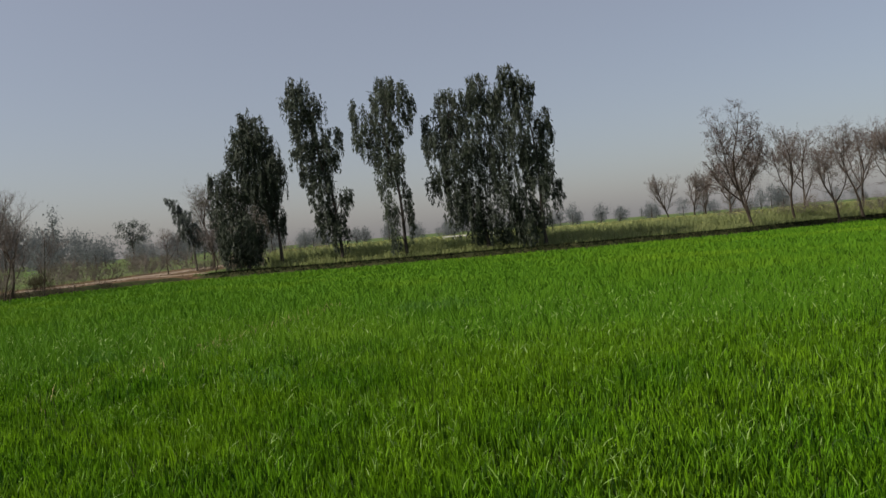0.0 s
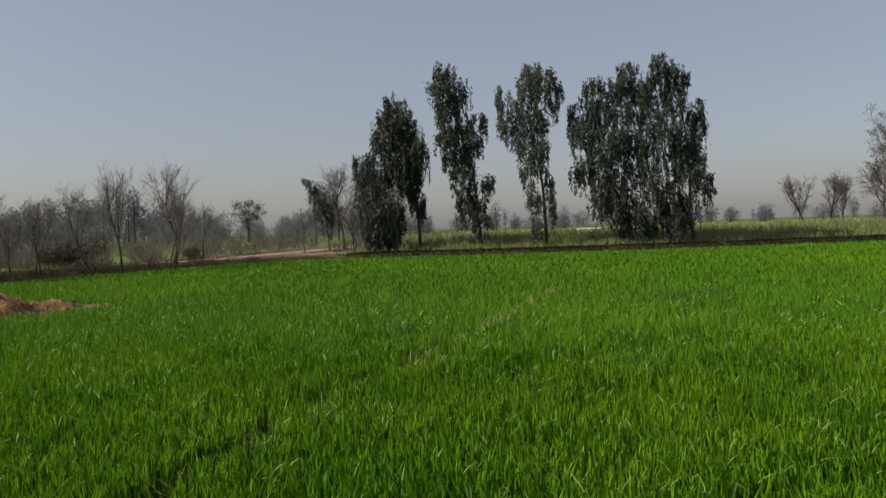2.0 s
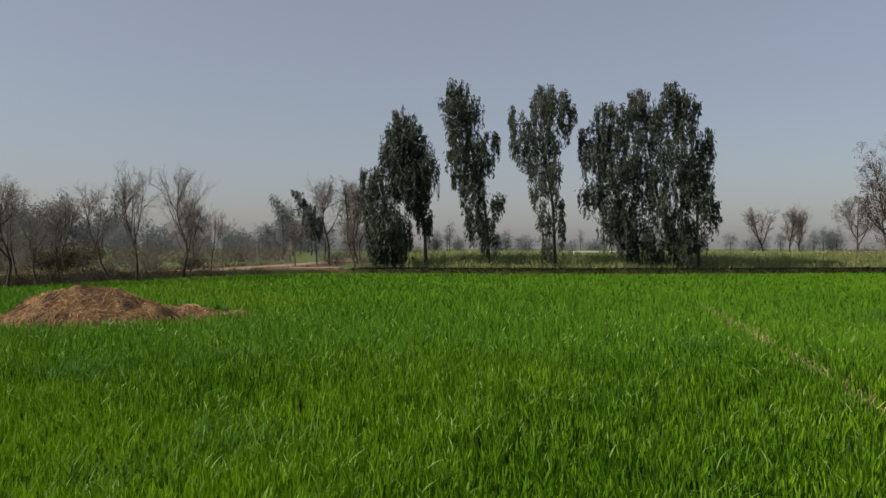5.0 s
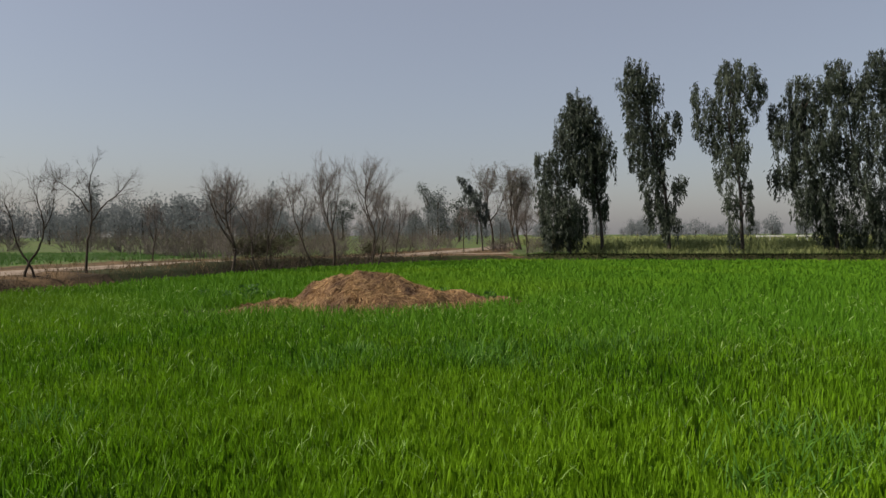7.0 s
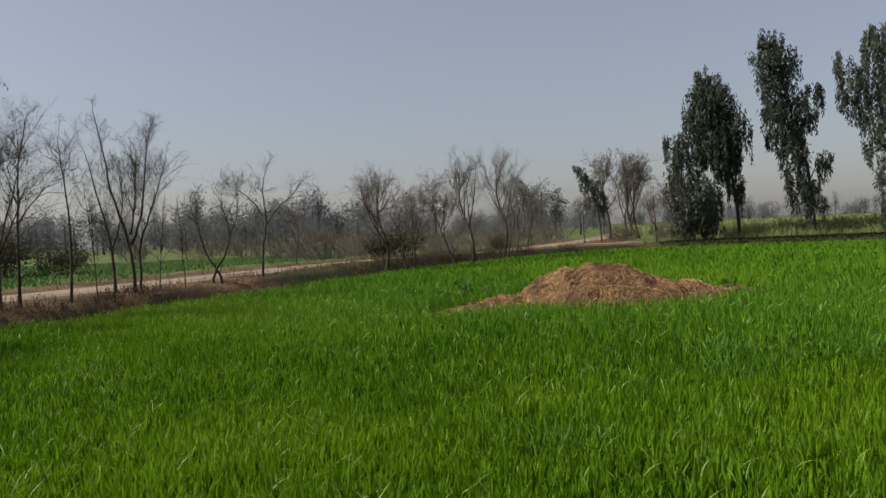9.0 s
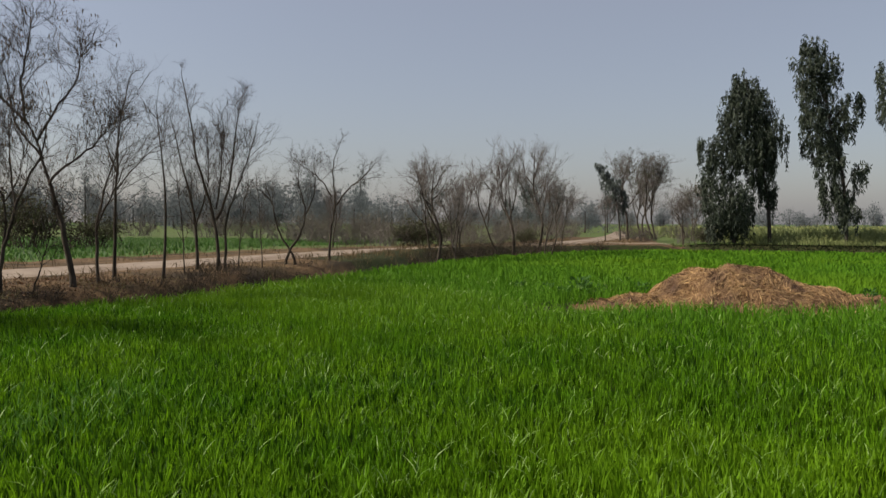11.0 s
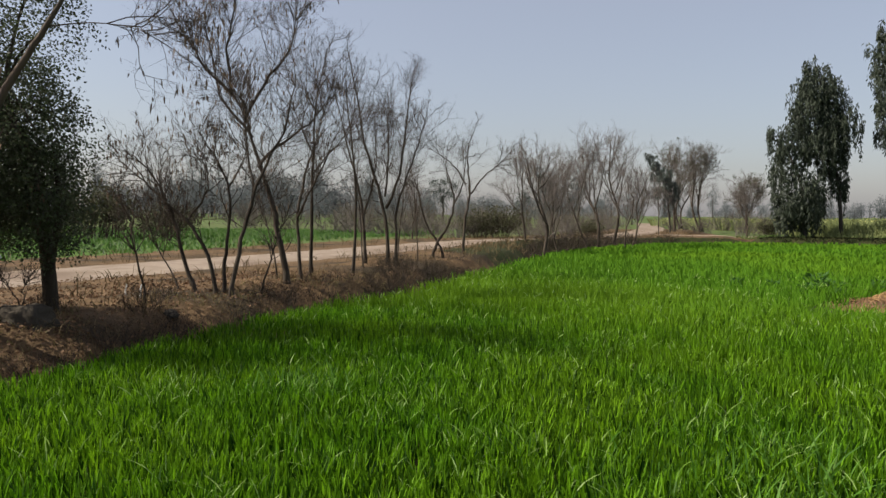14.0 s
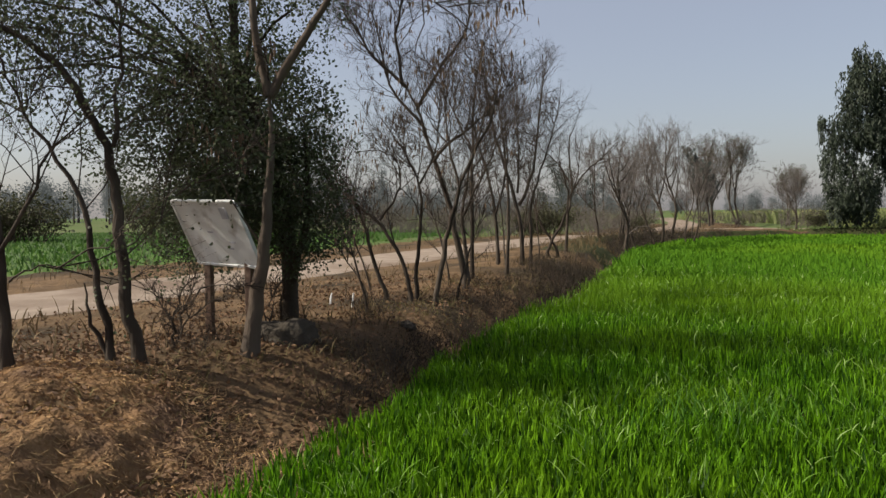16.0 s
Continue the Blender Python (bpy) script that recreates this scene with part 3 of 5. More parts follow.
g5 = sown(-14, 70, lambda x: edge_far(x) + 0.55, lambda x: edge_far(x) + 3.4, 38, lambda x, y: x > -11.5)
tagged(made("bund_grass", *blades(g5, rng.uniform(0.10, 0.26, len(g5)), 0.035, 0.6, 0.3, (0, 0.6, 1.0), (0.9, 1.0, 0.2)), M_BUND),
       "rough dark-green grass on the bund under the eucalyptus", "grass", kind="stuff")
# near-black blades stand in for the shade band along the bund's side
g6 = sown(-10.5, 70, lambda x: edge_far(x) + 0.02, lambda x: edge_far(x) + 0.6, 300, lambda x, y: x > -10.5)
tagged(made("ditch_grass", *blades(g6, rng.uniform(0.06, 0.12, len(g6)), 0.05, 0.6, 0.2, (0, 0.6, 1.0), (0.9, 1.0, 0.3)), material("shade_dark_grass", (0.012, 0.018, 0.006), (0.02, 0.028, 0.01), 0.8, 0.9, 0.05, island=(0.015, 0.014, 0.008))),
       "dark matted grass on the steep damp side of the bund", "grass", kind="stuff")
g0 = sown(-26, -22.6, lambda x: 5.0 + 0 * x, lambda x: 16 + 0 * x, 260, lambda x, y: (edge_left(y) - x > 0.0) & (edge_left(y) - x < 1.5) & (wave(x, y, 1.9, 3.0) > -0.15))
tagged(made("bank_grass", *blades(g0, rng.uniform(0.03, 0.12, len(g0)), 0.006, 1.1, 0.4), material("olive_grass", (0.12, 0.115, 0.035), (0.18, 0.155, 0.06), 2.0, 0.7, 0.2, island=(0.14, 0.105, 0.05), through_light=0.2)),
       "short olive-green grass between the wheat and the litter", "grass", kind="stuff")
q1 = sown(-28, -22, lambda x: 9.0 + 0 * x, lambda x: 26 + 0 * x, 75, bank_bed)
q0 = sown(-30, -23, lambda x: 3.0 + 0 * x, lambda x: 9.0 + 0 * x, 60, bank_bed)
q2 = sown(-27, -10, lambda x: 26 + 0 * x, lambda x: 53.5 + 0 * x, 80, bank_bed)
q3 = sown(-40, -10, lambda x: 6 + 0 * x, lambda x: 70 + 0 * x, 14, verge_bed)
tagged(made("dry_grass", *joined([
    blades(q0, rng.uniform(0.05, 0.16, len(q0)), 0.007, 1.1, 0.3), blades(q1, rng.uniform(0.06, 0.26, len(q1)), 0.008, 0.8, 0.3),
    blades(q2, rng.uniform(0.08, 0.24, len(q2)), 0.016, 0.7, 0.25), blades(q3, rng.uniform(0.08, 0.3, len(q3)), 0.016, 0.7, 0.3)]), M_DRY),
    "withered brown grass on the bank and road verges", "grass", kind="stuff")

# fallen leaves and loose straw at the corner of the field
n = 30000
lx, ly = rng.uniform(-29.0, -23.5, n), rng.uniform(3.2, 15.5, n)
keep = (rng.random(n) < np.where(ly > 9.5, 0.4, 1.0)) & (edge_left(ly) - lx > 0.05) & (np.abs(lx - np.interp(ly, ROAD_Y, ROAD_X)) > 1.5) & (rng.random(n) < np.clip(1.6 - (edge_left(ly) - lx) * 0.25, 0.2, 1))
at = np.stack([lx, ly, land(lx, ly) + rng.uniform(0.005, 0.05, n)], 1)[keep]
tagged(made("leaf_litter", *leaves(at, rng.normal(size=at.shape) * [1, 1, 0.45], rng.uniform(0.03, 0.065, len(at)), rng.uniform(0.016, 0.034, len(at))), M_LITTER),
       "brown fallen leaves scattered under the trees", "leaves", kind="stuff")


def strewn(cx, cy, rx, ry, n, height, low=0.05, high=0.2, width=0.009):
    """Lying straws: thin strips close to the surface, matted in swirls."""
    a, r = rng.uniform(0, 6.283, n), np.sqrt(rng.random(n))
    x, y = cx + rx * r * np.cos(a), cy + ry * r * np.sin(a)
    z = height(x, y) + rng.uniform(0.0, 0.02, n)
    t, l = rng.normal(size=n) * 0.8 + 4.0 * wave(x, y, 1.3, 0.3), rng.uniform(low, high, n)
    x2, y2 = x + np.cos(t) * l, y + np.sin(t) * l
    z2 = height(x2, y2) + rng.uniform(0.0, 0.05, n)
    ax = np.stack([x2 - x, y2 - y, z2 - z], 1)
    return leaves(np.stack([x, y, z], 1), ax, np.linalg.norm(ax, axis=1), width * rng.uniform(0.6, 1.4, n))


def billow(x, y, s):
    """Smooth irregular lumps, s to the metre."""
    flat = [noise.noise(Vector((a * s, b * s, s))) for a, b in zip(np.ravel(x), np.ravel(y))]
    return np.array(flat).reshape(np.shape(x))


def corner_heap(x, y):
    fade = np.exp(-(((x + 25.4) / 1.5) ** 2 + ((y - 6.5) / 1.15) ** 2) ** 2)
    return land(x, y) + 0.08 * fade * (0.45 + billow(x, y, 2.6) + 0.6 * billow(x, y, 6.5) + 0.35 * billow(x, y, 15.0))


gx2, gy2 = np.linspace(-27.3, -23.4, 130), np.linspace(4.8, 8.1, 110)
XX, YY = np.meshgrid(gx2, gy2)
fall = np.clip(1 - (((XX + 25.4) / 1.9) ** 2 + ((YY - 6.5) / 1.55) ** 2) ** 3, 0, 1)
ZZ = corner_heap(XX, YY) + 0.02 - 0.09 * (1 - fall)
j = (np.arange(109)[:, None] * 130 + np.arange(129)).ravel()
heap = made("straw_litter", np.stack([XX, YY, ZZ], -1).reshape(-1, 3), np.stack([j, j + 1, j + 131, j + 130], 1), M_STRAW, smooth=True)
tagged(heap, "low lumpy spread of trampled brown straw beside the wheat", "straw", kind="stuff")
made("straws", *strewn(-25.3, 6.35, 2.0, 1.7, 26000, corner_heap, 0.03, 0.10, 0.005), M_STRAND, heap)

# ---------------------------------------------------------------- straw heap in the field
def heap_height(x, y):
    u, v = x + 13.0, y - 17.3
    r = np.hypot(u / np.where(u < 0, 1.5, 2.15), v / 1.45)
    top = 0.76 * np.clip(1 - r**1.9, 0, 1) ** 0.85
    skirt = np.where(u < 0, 0.24, 0.27) * np.exp(-((u / np.where(u < 0, 2.4, 3.15)) ** 8 + ((v - np.where(u < 0, 0.27, 0.46) * u) / 0.62) ** 4))
    lumps = billow(x, y, 1.7) * 0.13 + billow(x, y, 4.0) * 0.08 + billow(x, y, 10.0) * 0.045
    return np.maximum(top, skirt) + lumps * np.clip(np.maximum(top, skirt) * 6, 0, 1) - 0.02


hx, hy = np.linspace(-16.2, -9.2, 150), np.linspace(14.9, 19.9, 100)
XX, YY = np.meshgrid(hx, hy)
j = (np.arange(99)[:, None] * 150 + np.arange(149)).ravel()
straw_heap = made("straw_heap", np.stack([XX, YY, heap_height(XX, YY)], -1).reshape(-1, 3), np.stack([j, j + 1, j + 151, j + 150], 1), M_STRAW, smooth=True)
tagged(straw_heap, "low brown heap of old straw and dung in the wheat", "straw heap")
made("loose_straw", *strewn(-12.9, 17.3, 2.6, 1.5, 13000, heap_height, 0.05, 0.2, 0.011), M_STRAND, straw_heap)


def weed(base, size, label="leafy green weeds beside the straw heap"):
    n = int(80 * size)
    a = rng.uniform(0, 6.283, n)
    at = np.stack([np.cos(a) * 0.2 * size * rng.random(n), np.sin(a) * 0.2 * size * rng.random(n), rng.uniform(0.15, 0.48 * size, n)], 1)
    ax = np.stack([np.cos(a), np.sin(a), rng.uniform(0.3, 1.3, n)], 1)
    thing = new("weed")
    thing.location = base
    tagged(made("foliage", *leaves(at, ax, rng.uniform(0.08, 0.17, n) * size, 0.05 * size), M_WEED, thing), kind="stuff")
    return tagged(thing, label, "weed", "weeds by the heap")


for x, y, s in ((-15.6, 17.9, 1.4), (-15.9, 17.5, 0.9), (-15.2, 18.1, 0.9), (-16.3, 18.2, 0.9), (-15.4, 17.3, 0.8), (-11.3, 18.6, 1.1), (-11.0, 18.8, 0.9), (-10.3, 18.0, 1.0), (-14.4, 18.5, 1.0), (-16.9, 18.4, 0.9)):
    weed((x, y, 0.0), s * 0.65)

# ---------------------------------------------------------------- eucalyptus row
def eucalyptus(base, lobes, seed_mat, label, dense=1.0, trunk_r=0.13, hang=0.75):
    thing = new("eucalyptus_tree")
    thing.location = base
    tagged(thing, label, "tree", "eucalyptus row on the far bund")
    wood = Wood()
    lobes = [(dx, z, rx * 1.1, rz) for dx, z, rx, rz in lobes]
    tops = sorted(lobes, key=lambda l: l[1])
    zs = np.array([l[1] for l in tops])
    xs = np.array([l[0] for l in tops])
    heights = np.linspace(0, zs[-1] * 0.97, 9)
    line = [(0, 0, -0.15)]
    for z in heights[1:]:
        w = np.exp(-((zs - z) / 1.6) ** 2)
        line.append(((xs * w).sum() / w.sum() * min(1, (z / zs[-1]) * 1.6), rng.normal() * 0.08, z))
    line = smooth_line(line, 22)
    wood.tube(line, np.linspace(trunk_r, 0.025, 22), 7)
    depth = rng.uniform(-0.6, 0.6, len(lobes))
    pieces = []
    for (dx, z, rx, rz), dy in zip(lobes, depth):
        start = line[np.argmin(np.abs(line[:, 2] - max(0.8, z - 1.3)))]
        tip = np.array([dx, dy, z + rz * 0.3])
        wood.tube(smooth_line([start, (start + tip) / 2 + [0, 0, 0.25], tip], 6), np.linspace(0.045, 0.012, 6), 5)
        strands = int(17 * dense * (rx * rx + rx * rz) + 5)
        for _ in range(strands):
            d = rng.normal(size=3)
            d /= np.linalg.norm(d)
            p = np.array([dx, dy, z]) + d * np.array([rx, rx, rz]) * rng.uniform(0.35, 1.0) ** 0.6
            k = int(rng.integers(22, 44))
            drop = rng.uniform(0.3, hang + 0.6) * (0.6 + rz)
            s = rng.uniform(0, 1, k)
            c = p + np.stack([rng.normal(size=k) * (0.03 + 0.06 * (1 - s)), rng.normal(size=k) * (0.03 + 0.06 * (1 - s)), 0.25 - s * drop], 1)
            pieces.append((c, rng.normal(size=(k, 3)) * 0.38 + [0, 0, -1.0]))
    c = np.concatenate([a for a, _ in pieces])
    ax = np.concatenate([b for _, b in pieces])
    wood.mesh("trunk", M_EUCABARK, thing)
    made("crown", *leaves(c, ax, rng.uniform(0.2, 0.36, len(c)), rng.uniform(0.05, 0.085, len(c))), seed_mat, thing)
    return thing


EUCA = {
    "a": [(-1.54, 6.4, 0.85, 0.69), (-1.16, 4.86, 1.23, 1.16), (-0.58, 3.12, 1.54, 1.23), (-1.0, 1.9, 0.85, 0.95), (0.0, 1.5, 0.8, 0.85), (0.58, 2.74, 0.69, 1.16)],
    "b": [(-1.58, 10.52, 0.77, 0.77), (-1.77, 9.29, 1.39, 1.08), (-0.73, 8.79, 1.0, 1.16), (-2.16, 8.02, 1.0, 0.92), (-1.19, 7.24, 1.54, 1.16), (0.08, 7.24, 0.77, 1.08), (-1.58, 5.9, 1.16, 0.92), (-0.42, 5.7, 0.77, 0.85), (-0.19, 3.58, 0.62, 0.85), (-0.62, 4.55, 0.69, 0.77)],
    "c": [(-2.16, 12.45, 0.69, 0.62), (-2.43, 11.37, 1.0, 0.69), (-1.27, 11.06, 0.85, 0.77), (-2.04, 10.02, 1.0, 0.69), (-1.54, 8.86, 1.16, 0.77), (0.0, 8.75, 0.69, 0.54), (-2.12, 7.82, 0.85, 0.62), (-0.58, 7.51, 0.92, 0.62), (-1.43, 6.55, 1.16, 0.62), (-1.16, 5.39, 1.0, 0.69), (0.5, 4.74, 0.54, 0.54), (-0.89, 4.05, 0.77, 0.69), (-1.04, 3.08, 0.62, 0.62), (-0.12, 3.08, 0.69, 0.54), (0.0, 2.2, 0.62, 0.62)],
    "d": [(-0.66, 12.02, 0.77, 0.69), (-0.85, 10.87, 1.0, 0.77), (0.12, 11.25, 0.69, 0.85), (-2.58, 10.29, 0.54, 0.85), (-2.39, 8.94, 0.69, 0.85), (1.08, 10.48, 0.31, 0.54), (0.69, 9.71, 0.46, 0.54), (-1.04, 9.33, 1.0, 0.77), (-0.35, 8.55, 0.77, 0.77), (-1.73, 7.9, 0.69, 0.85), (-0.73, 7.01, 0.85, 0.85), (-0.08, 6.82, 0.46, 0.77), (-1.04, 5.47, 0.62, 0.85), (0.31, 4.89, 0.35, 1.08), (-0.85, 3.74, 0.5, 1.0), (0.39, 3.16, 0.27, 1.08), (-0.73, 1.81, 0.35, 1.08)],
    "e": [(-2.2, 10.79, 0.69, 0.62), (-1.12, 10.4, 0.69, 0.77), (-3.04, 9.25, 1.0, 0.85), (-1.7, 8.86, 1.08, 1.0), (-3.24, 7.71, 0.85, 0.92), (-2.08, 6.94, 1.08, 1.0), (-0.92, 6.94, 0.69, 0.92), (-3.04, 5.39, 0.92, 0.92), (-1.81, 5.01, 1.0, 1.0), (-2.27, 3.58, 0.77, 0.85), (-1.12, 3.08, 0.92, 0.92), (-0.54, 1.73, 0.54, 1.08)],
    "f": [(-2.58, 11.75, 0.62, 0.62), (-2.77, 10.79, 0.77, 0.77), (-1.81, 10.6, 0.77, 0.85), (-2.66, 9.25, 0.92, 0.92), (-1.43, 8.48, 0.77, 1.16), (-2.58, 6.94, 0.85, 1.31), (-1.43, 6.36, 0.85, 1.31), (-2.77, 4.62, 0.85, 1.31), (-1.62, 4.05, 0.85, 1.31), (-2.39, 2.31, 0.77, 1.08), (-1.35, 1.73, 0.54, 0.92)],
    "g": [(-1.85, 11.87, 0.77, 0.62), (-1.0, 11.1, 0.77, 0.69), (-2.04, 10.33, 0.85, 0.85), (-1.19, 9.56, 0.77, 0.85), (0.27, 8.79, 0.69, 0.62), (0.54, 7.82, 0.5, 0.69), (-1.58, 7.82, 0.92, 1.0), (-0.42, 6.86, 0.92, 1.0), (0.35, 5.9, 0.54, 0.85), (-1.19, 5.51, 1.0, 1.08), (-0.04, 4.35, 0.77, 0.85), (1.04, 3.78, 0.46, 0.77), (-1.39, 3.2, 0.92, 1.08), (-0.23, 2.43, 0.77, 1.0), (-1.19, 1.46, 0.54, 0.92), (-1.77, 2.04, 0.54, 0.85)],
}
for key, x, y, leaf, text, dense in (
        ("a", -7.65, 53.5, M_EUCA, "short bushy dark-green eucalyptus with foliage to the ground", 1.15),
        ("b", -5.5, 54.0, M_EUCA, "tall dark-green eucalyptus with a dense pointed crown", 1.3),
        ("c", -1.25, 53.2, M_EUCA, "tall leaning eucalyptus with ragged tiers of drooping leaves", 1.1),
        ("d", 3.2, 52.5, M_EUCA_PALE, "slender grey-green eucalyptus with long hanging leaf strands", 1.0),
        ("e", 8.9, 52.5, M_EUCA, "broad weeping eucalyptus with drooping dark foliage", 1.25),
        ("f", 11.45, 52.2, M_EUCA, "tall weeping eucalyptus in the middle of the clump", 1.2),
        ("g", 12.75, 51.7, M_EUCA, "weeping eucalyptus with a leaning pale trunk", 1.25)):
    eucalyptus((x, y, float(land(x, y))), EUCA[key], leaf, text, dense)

# ---------------------------------------------------------------- roadside trees, leafless
def on(x, y, sink=0.0):
    return (x, y, float(land(x, y)) - sink)


ROADSIDE = "bare roadside trees"
bare_tree("bare_tree", on(-24.70, 8.62), [
    ([(0, 0, 0), (0.07, 0.04, 0.42), (0.13, 0.07, 0.85), (0.17, 0.1, 1.36), (0.18, 0.12, 1.7), (0.16, 0.13, 2.0)], 1.0, 0.4),
    ([(0.16, 0.13, 1.95), (0.08, 0.13, 2.3), (0.04, 0.13, 2.52), (0.06, 0.15, 2.9), (-0.05, 0.2, 3.6), (-0.2, 0.1, 4.4)], 0.5, 1),
    ([(0.17, 0.14, 1.95), (0.31, 0.18, 2.21), (0.45, 0.22, 2.43), (0.58, 0.26, 2.64), (0.77, 0.32, 2.98), (0.95, 0.4, 3.6)], 0.55, 1),
    ([(0.6, 0.27, 2.68), (0.95, 0.4, 2.74), (1.3, 0.5, 2.7), (1.65, 0.62, 2.56)], 0.10, 1.6),
    ([(0.12, 0.07, 0.8), (-0.1, 0.0, 1.15), (-0.25, -0.02, 1.45)], 0.14, 0.3)],
    0.085, "forked tree with mottled pale grey bark, nearly leafless", 0.6, 5, 2, 0.5, M_PALE, pods=0.35, group=ROADSIDE)
bare_tree("bare_tree", on(-25.18, 7.94), [
    ([(0.03, 0.01, 0), (-0.06, 0.01, 0.44), (-0.13, 0.01, 0.91), (-0.15, 0.03, 1.25), (-0.19, 0.03, 1.52), (-0.34, 0.01, 1.8), (-0.52, -0.02, 2.07), (-0.75, -0.06, 2.25), (-1.0, -0.11, 2.35), (-1.4, -0.2, 2.75)], 1.0, 1.4),
    ([(-0.15, 0.04, 1.49), (-0.11, 0.07, 1.87), (-0.09, 0.09, 2.22), (-0.13, 0.1, 2.9)], 0.4, 1),
    ([(-0.16, -0.02, 0), (-0.28, -0.03, 0.75), (-0.38, -0.03, 1.18), (-0.53, -0.05, 1.41), (-0.72, -0.08, 1.65), (-0.9, -0.1, 2.1)], 0.62, 1),
    ([(-0.17, -0.03, 0), (-0.29, -0.05, 0.3), (-0.35, -0.05, 0.56)], 0.5, 0),
    ([(-0.1, 0.0, 0.7), (0.15, 0.1, 0.95), (0.35, 0.2, 1.3)], 0.12, 0.5)],
    0.066, "leaning tree with several brown stems and sparse leaves", 0.75, 8, 2, 0.45, leaf=0.75, leaf_mat=M_LEAFY, group=ROADSIDE)
bare_tree("bare_tree", on(-25.83, 7.54), [
    ([(0, 0, 0), (-0.02, 0, 0.45), (-0.06, 0.02, 0.9), (-0.2, 0.1, 1.5), (-0.35, 0.15, 2.2), (-0.5, 0.3, 3.0)], 1.0, 1.4),
    ([(-0.04, 0.0, 0.8), (0.18, 0.15, 1.3), (0.35, 0.3, 1.9)], 0.4, 1),
    ([(0.02, 0.0, 0.6), (0.2, 0.05, 0.72), (0.4, 0.1, 0.68)], 0.18, 0.5)],
    0.06, "crooked tree with sparse leaves standing in dry leaf litter", 0.8, 7, 2, 0.35, leaf=0.25, leaf_mat=M_LEAFY, group=ROADSIDE)
bare_tree("bare_tree", on(-24.6, 12.35), [
    ([(-0.11, 0, 0), (-0.31, -0.03, 0.5), (-0.39, -0.03, 0.92), (-0.55, -0.05, 1.27), (-0.71, -0.07, 1.62), (-1.05, -0.15, 1.9)], 0.9, 1.5),
    ([(0.2, 0.0, 0), (0.07, 0.02, 0.49), (-0.21, -0.02, 0.99), (-0.44, -0.07, 1.13), (-0.75, -0.1, 1.45), (-1.15, -0.1, 1.75)], 0.9, 1.5),
    ([(-0.21, -0.02, 0.99), (0.0, 0.04, 1.26), (0.06, 0.06, 1.54), (-0.12, 0.04, 1.95)], 0.5, 1),
    ([(-0.35, 0.0, 0.05), (-0.75, 0.1, 0.55), (-1.0, 0.15, 1.0), (-1.2, 0.2, 1.2)], 0.4, 1)],
    0.048, "low spreading leafless tree with splayed stems", 0.62, 13, 2, 0.3, pods=0.1, group=ROADSIDE)
bare_tree("bare_tree", on(-24.42, 12.55), [
    ([(0, 0, 0), (0.02, 0.03, 0.65), (0.07, 0.07, 1.25), (0.02, 0.07, 1.6), (-0.13, 0.04, 1.85), (-0.4, 0.0, 2.25)], 1.0, 1.6),
    ([(0.05, 0.06, 1.45), (0.25, 0.2, 1.9), (0.3, 0.25, 2.5)], 0.5, 1)],
    0.042, "slim upright leafless tree with a kinked trunk", 0.66, 12, 2, 0.4, pods=0.1, group=ROADSIDE)
bare_tree("bare_tree", on(-24.08, 12.07), [
    ([(0, 0, 0), (0.11, 0.05, 0.56), (0.21, 0.1, 1.16), (0.38, 0.16, 1.56), (0.44, 0.19, 1.79), (0.67, 0.25, 2.15), (0.8, 0.3, 2.9)], 1.0, 1.6),
    ([(0.3, 0.13, 1.4), (0.15, 0.2, 2.0), (0.1, 0.25, 2.8)], 0.55, 1.2)],
    0.048, "leafless tree leaning over the field edge", 0.68, 13, 2, 0.3, pods=0.1, group=ROADSIDE)
bare_tree("bare_tree", on(-24.0, 13.7), [
    ([(0, 0, 0), (-0.18, 0, 0.92), (-0.32, -0.01, 1.54), (-0.49, -0.03, 1.89), (-0.59, -0.03, 2.42), (-0.85, -0.07, 2.86)], 1.0, 0.6),
    ([(-0.8, -0.07, 2.8), (-1.25, -0.14, 3.21), (-1.51, -0.18, 3.65), (-1.78, -0.22, 4.1)], 0.5, 1.5),
    ([(-0.66, -0.04, 2.5), (-0.3, 0.06, 3.13), (0.04, 0.15, 3.57), (0.1, 0.19, 4.3)], 0.5, 1.5),
    ([(-0.85, -0.07, 2.82), (-0.95, -0.06, 3.48), (-0.87, -0.03, 3.92), (-0.75, 0.03, 4.8)], 0.5, 1.5),
    ([(-0.45, -0.02, 1.75), (-0.11, 0.06, 2.16), (0.32, 0.16, 2.4), (0.6, 0.3, 2.9)], 0.5, 1.5),
    ([(-0.54, -0.03, 2.2), (-1.07, -0.11, 2.86), (-1.17, -0.11, 3.57), (-1.4, -0.2, 4.2)], 0.45, 1.4)],
    0.075, "tall leafless tree with a crooked dark trunk and wide crown", 0.66, 18, 2, 0.3, pods=0.07, group=ROADSIDE)
bare_tree("bare_tree", on(-24.1, 14.5), [
    ([(0, 0, 0), (-0.15, 0.1, 0.8), (-0.1, 0.2, 1.5), (0.1, 0.3, 2.2), (0.3, 0.4, 2.9)], 1.0, 1.6),
    ([(-0.12, 0.1, 1.0), (0.25, 0.15, 1.7), (0.55, 0.2, 2.4)], 0.6, 1.4)],
    0.046, "leafless tree with upswept branches", 0.72, 12, 2, 0.3, group=ROADSIDE)
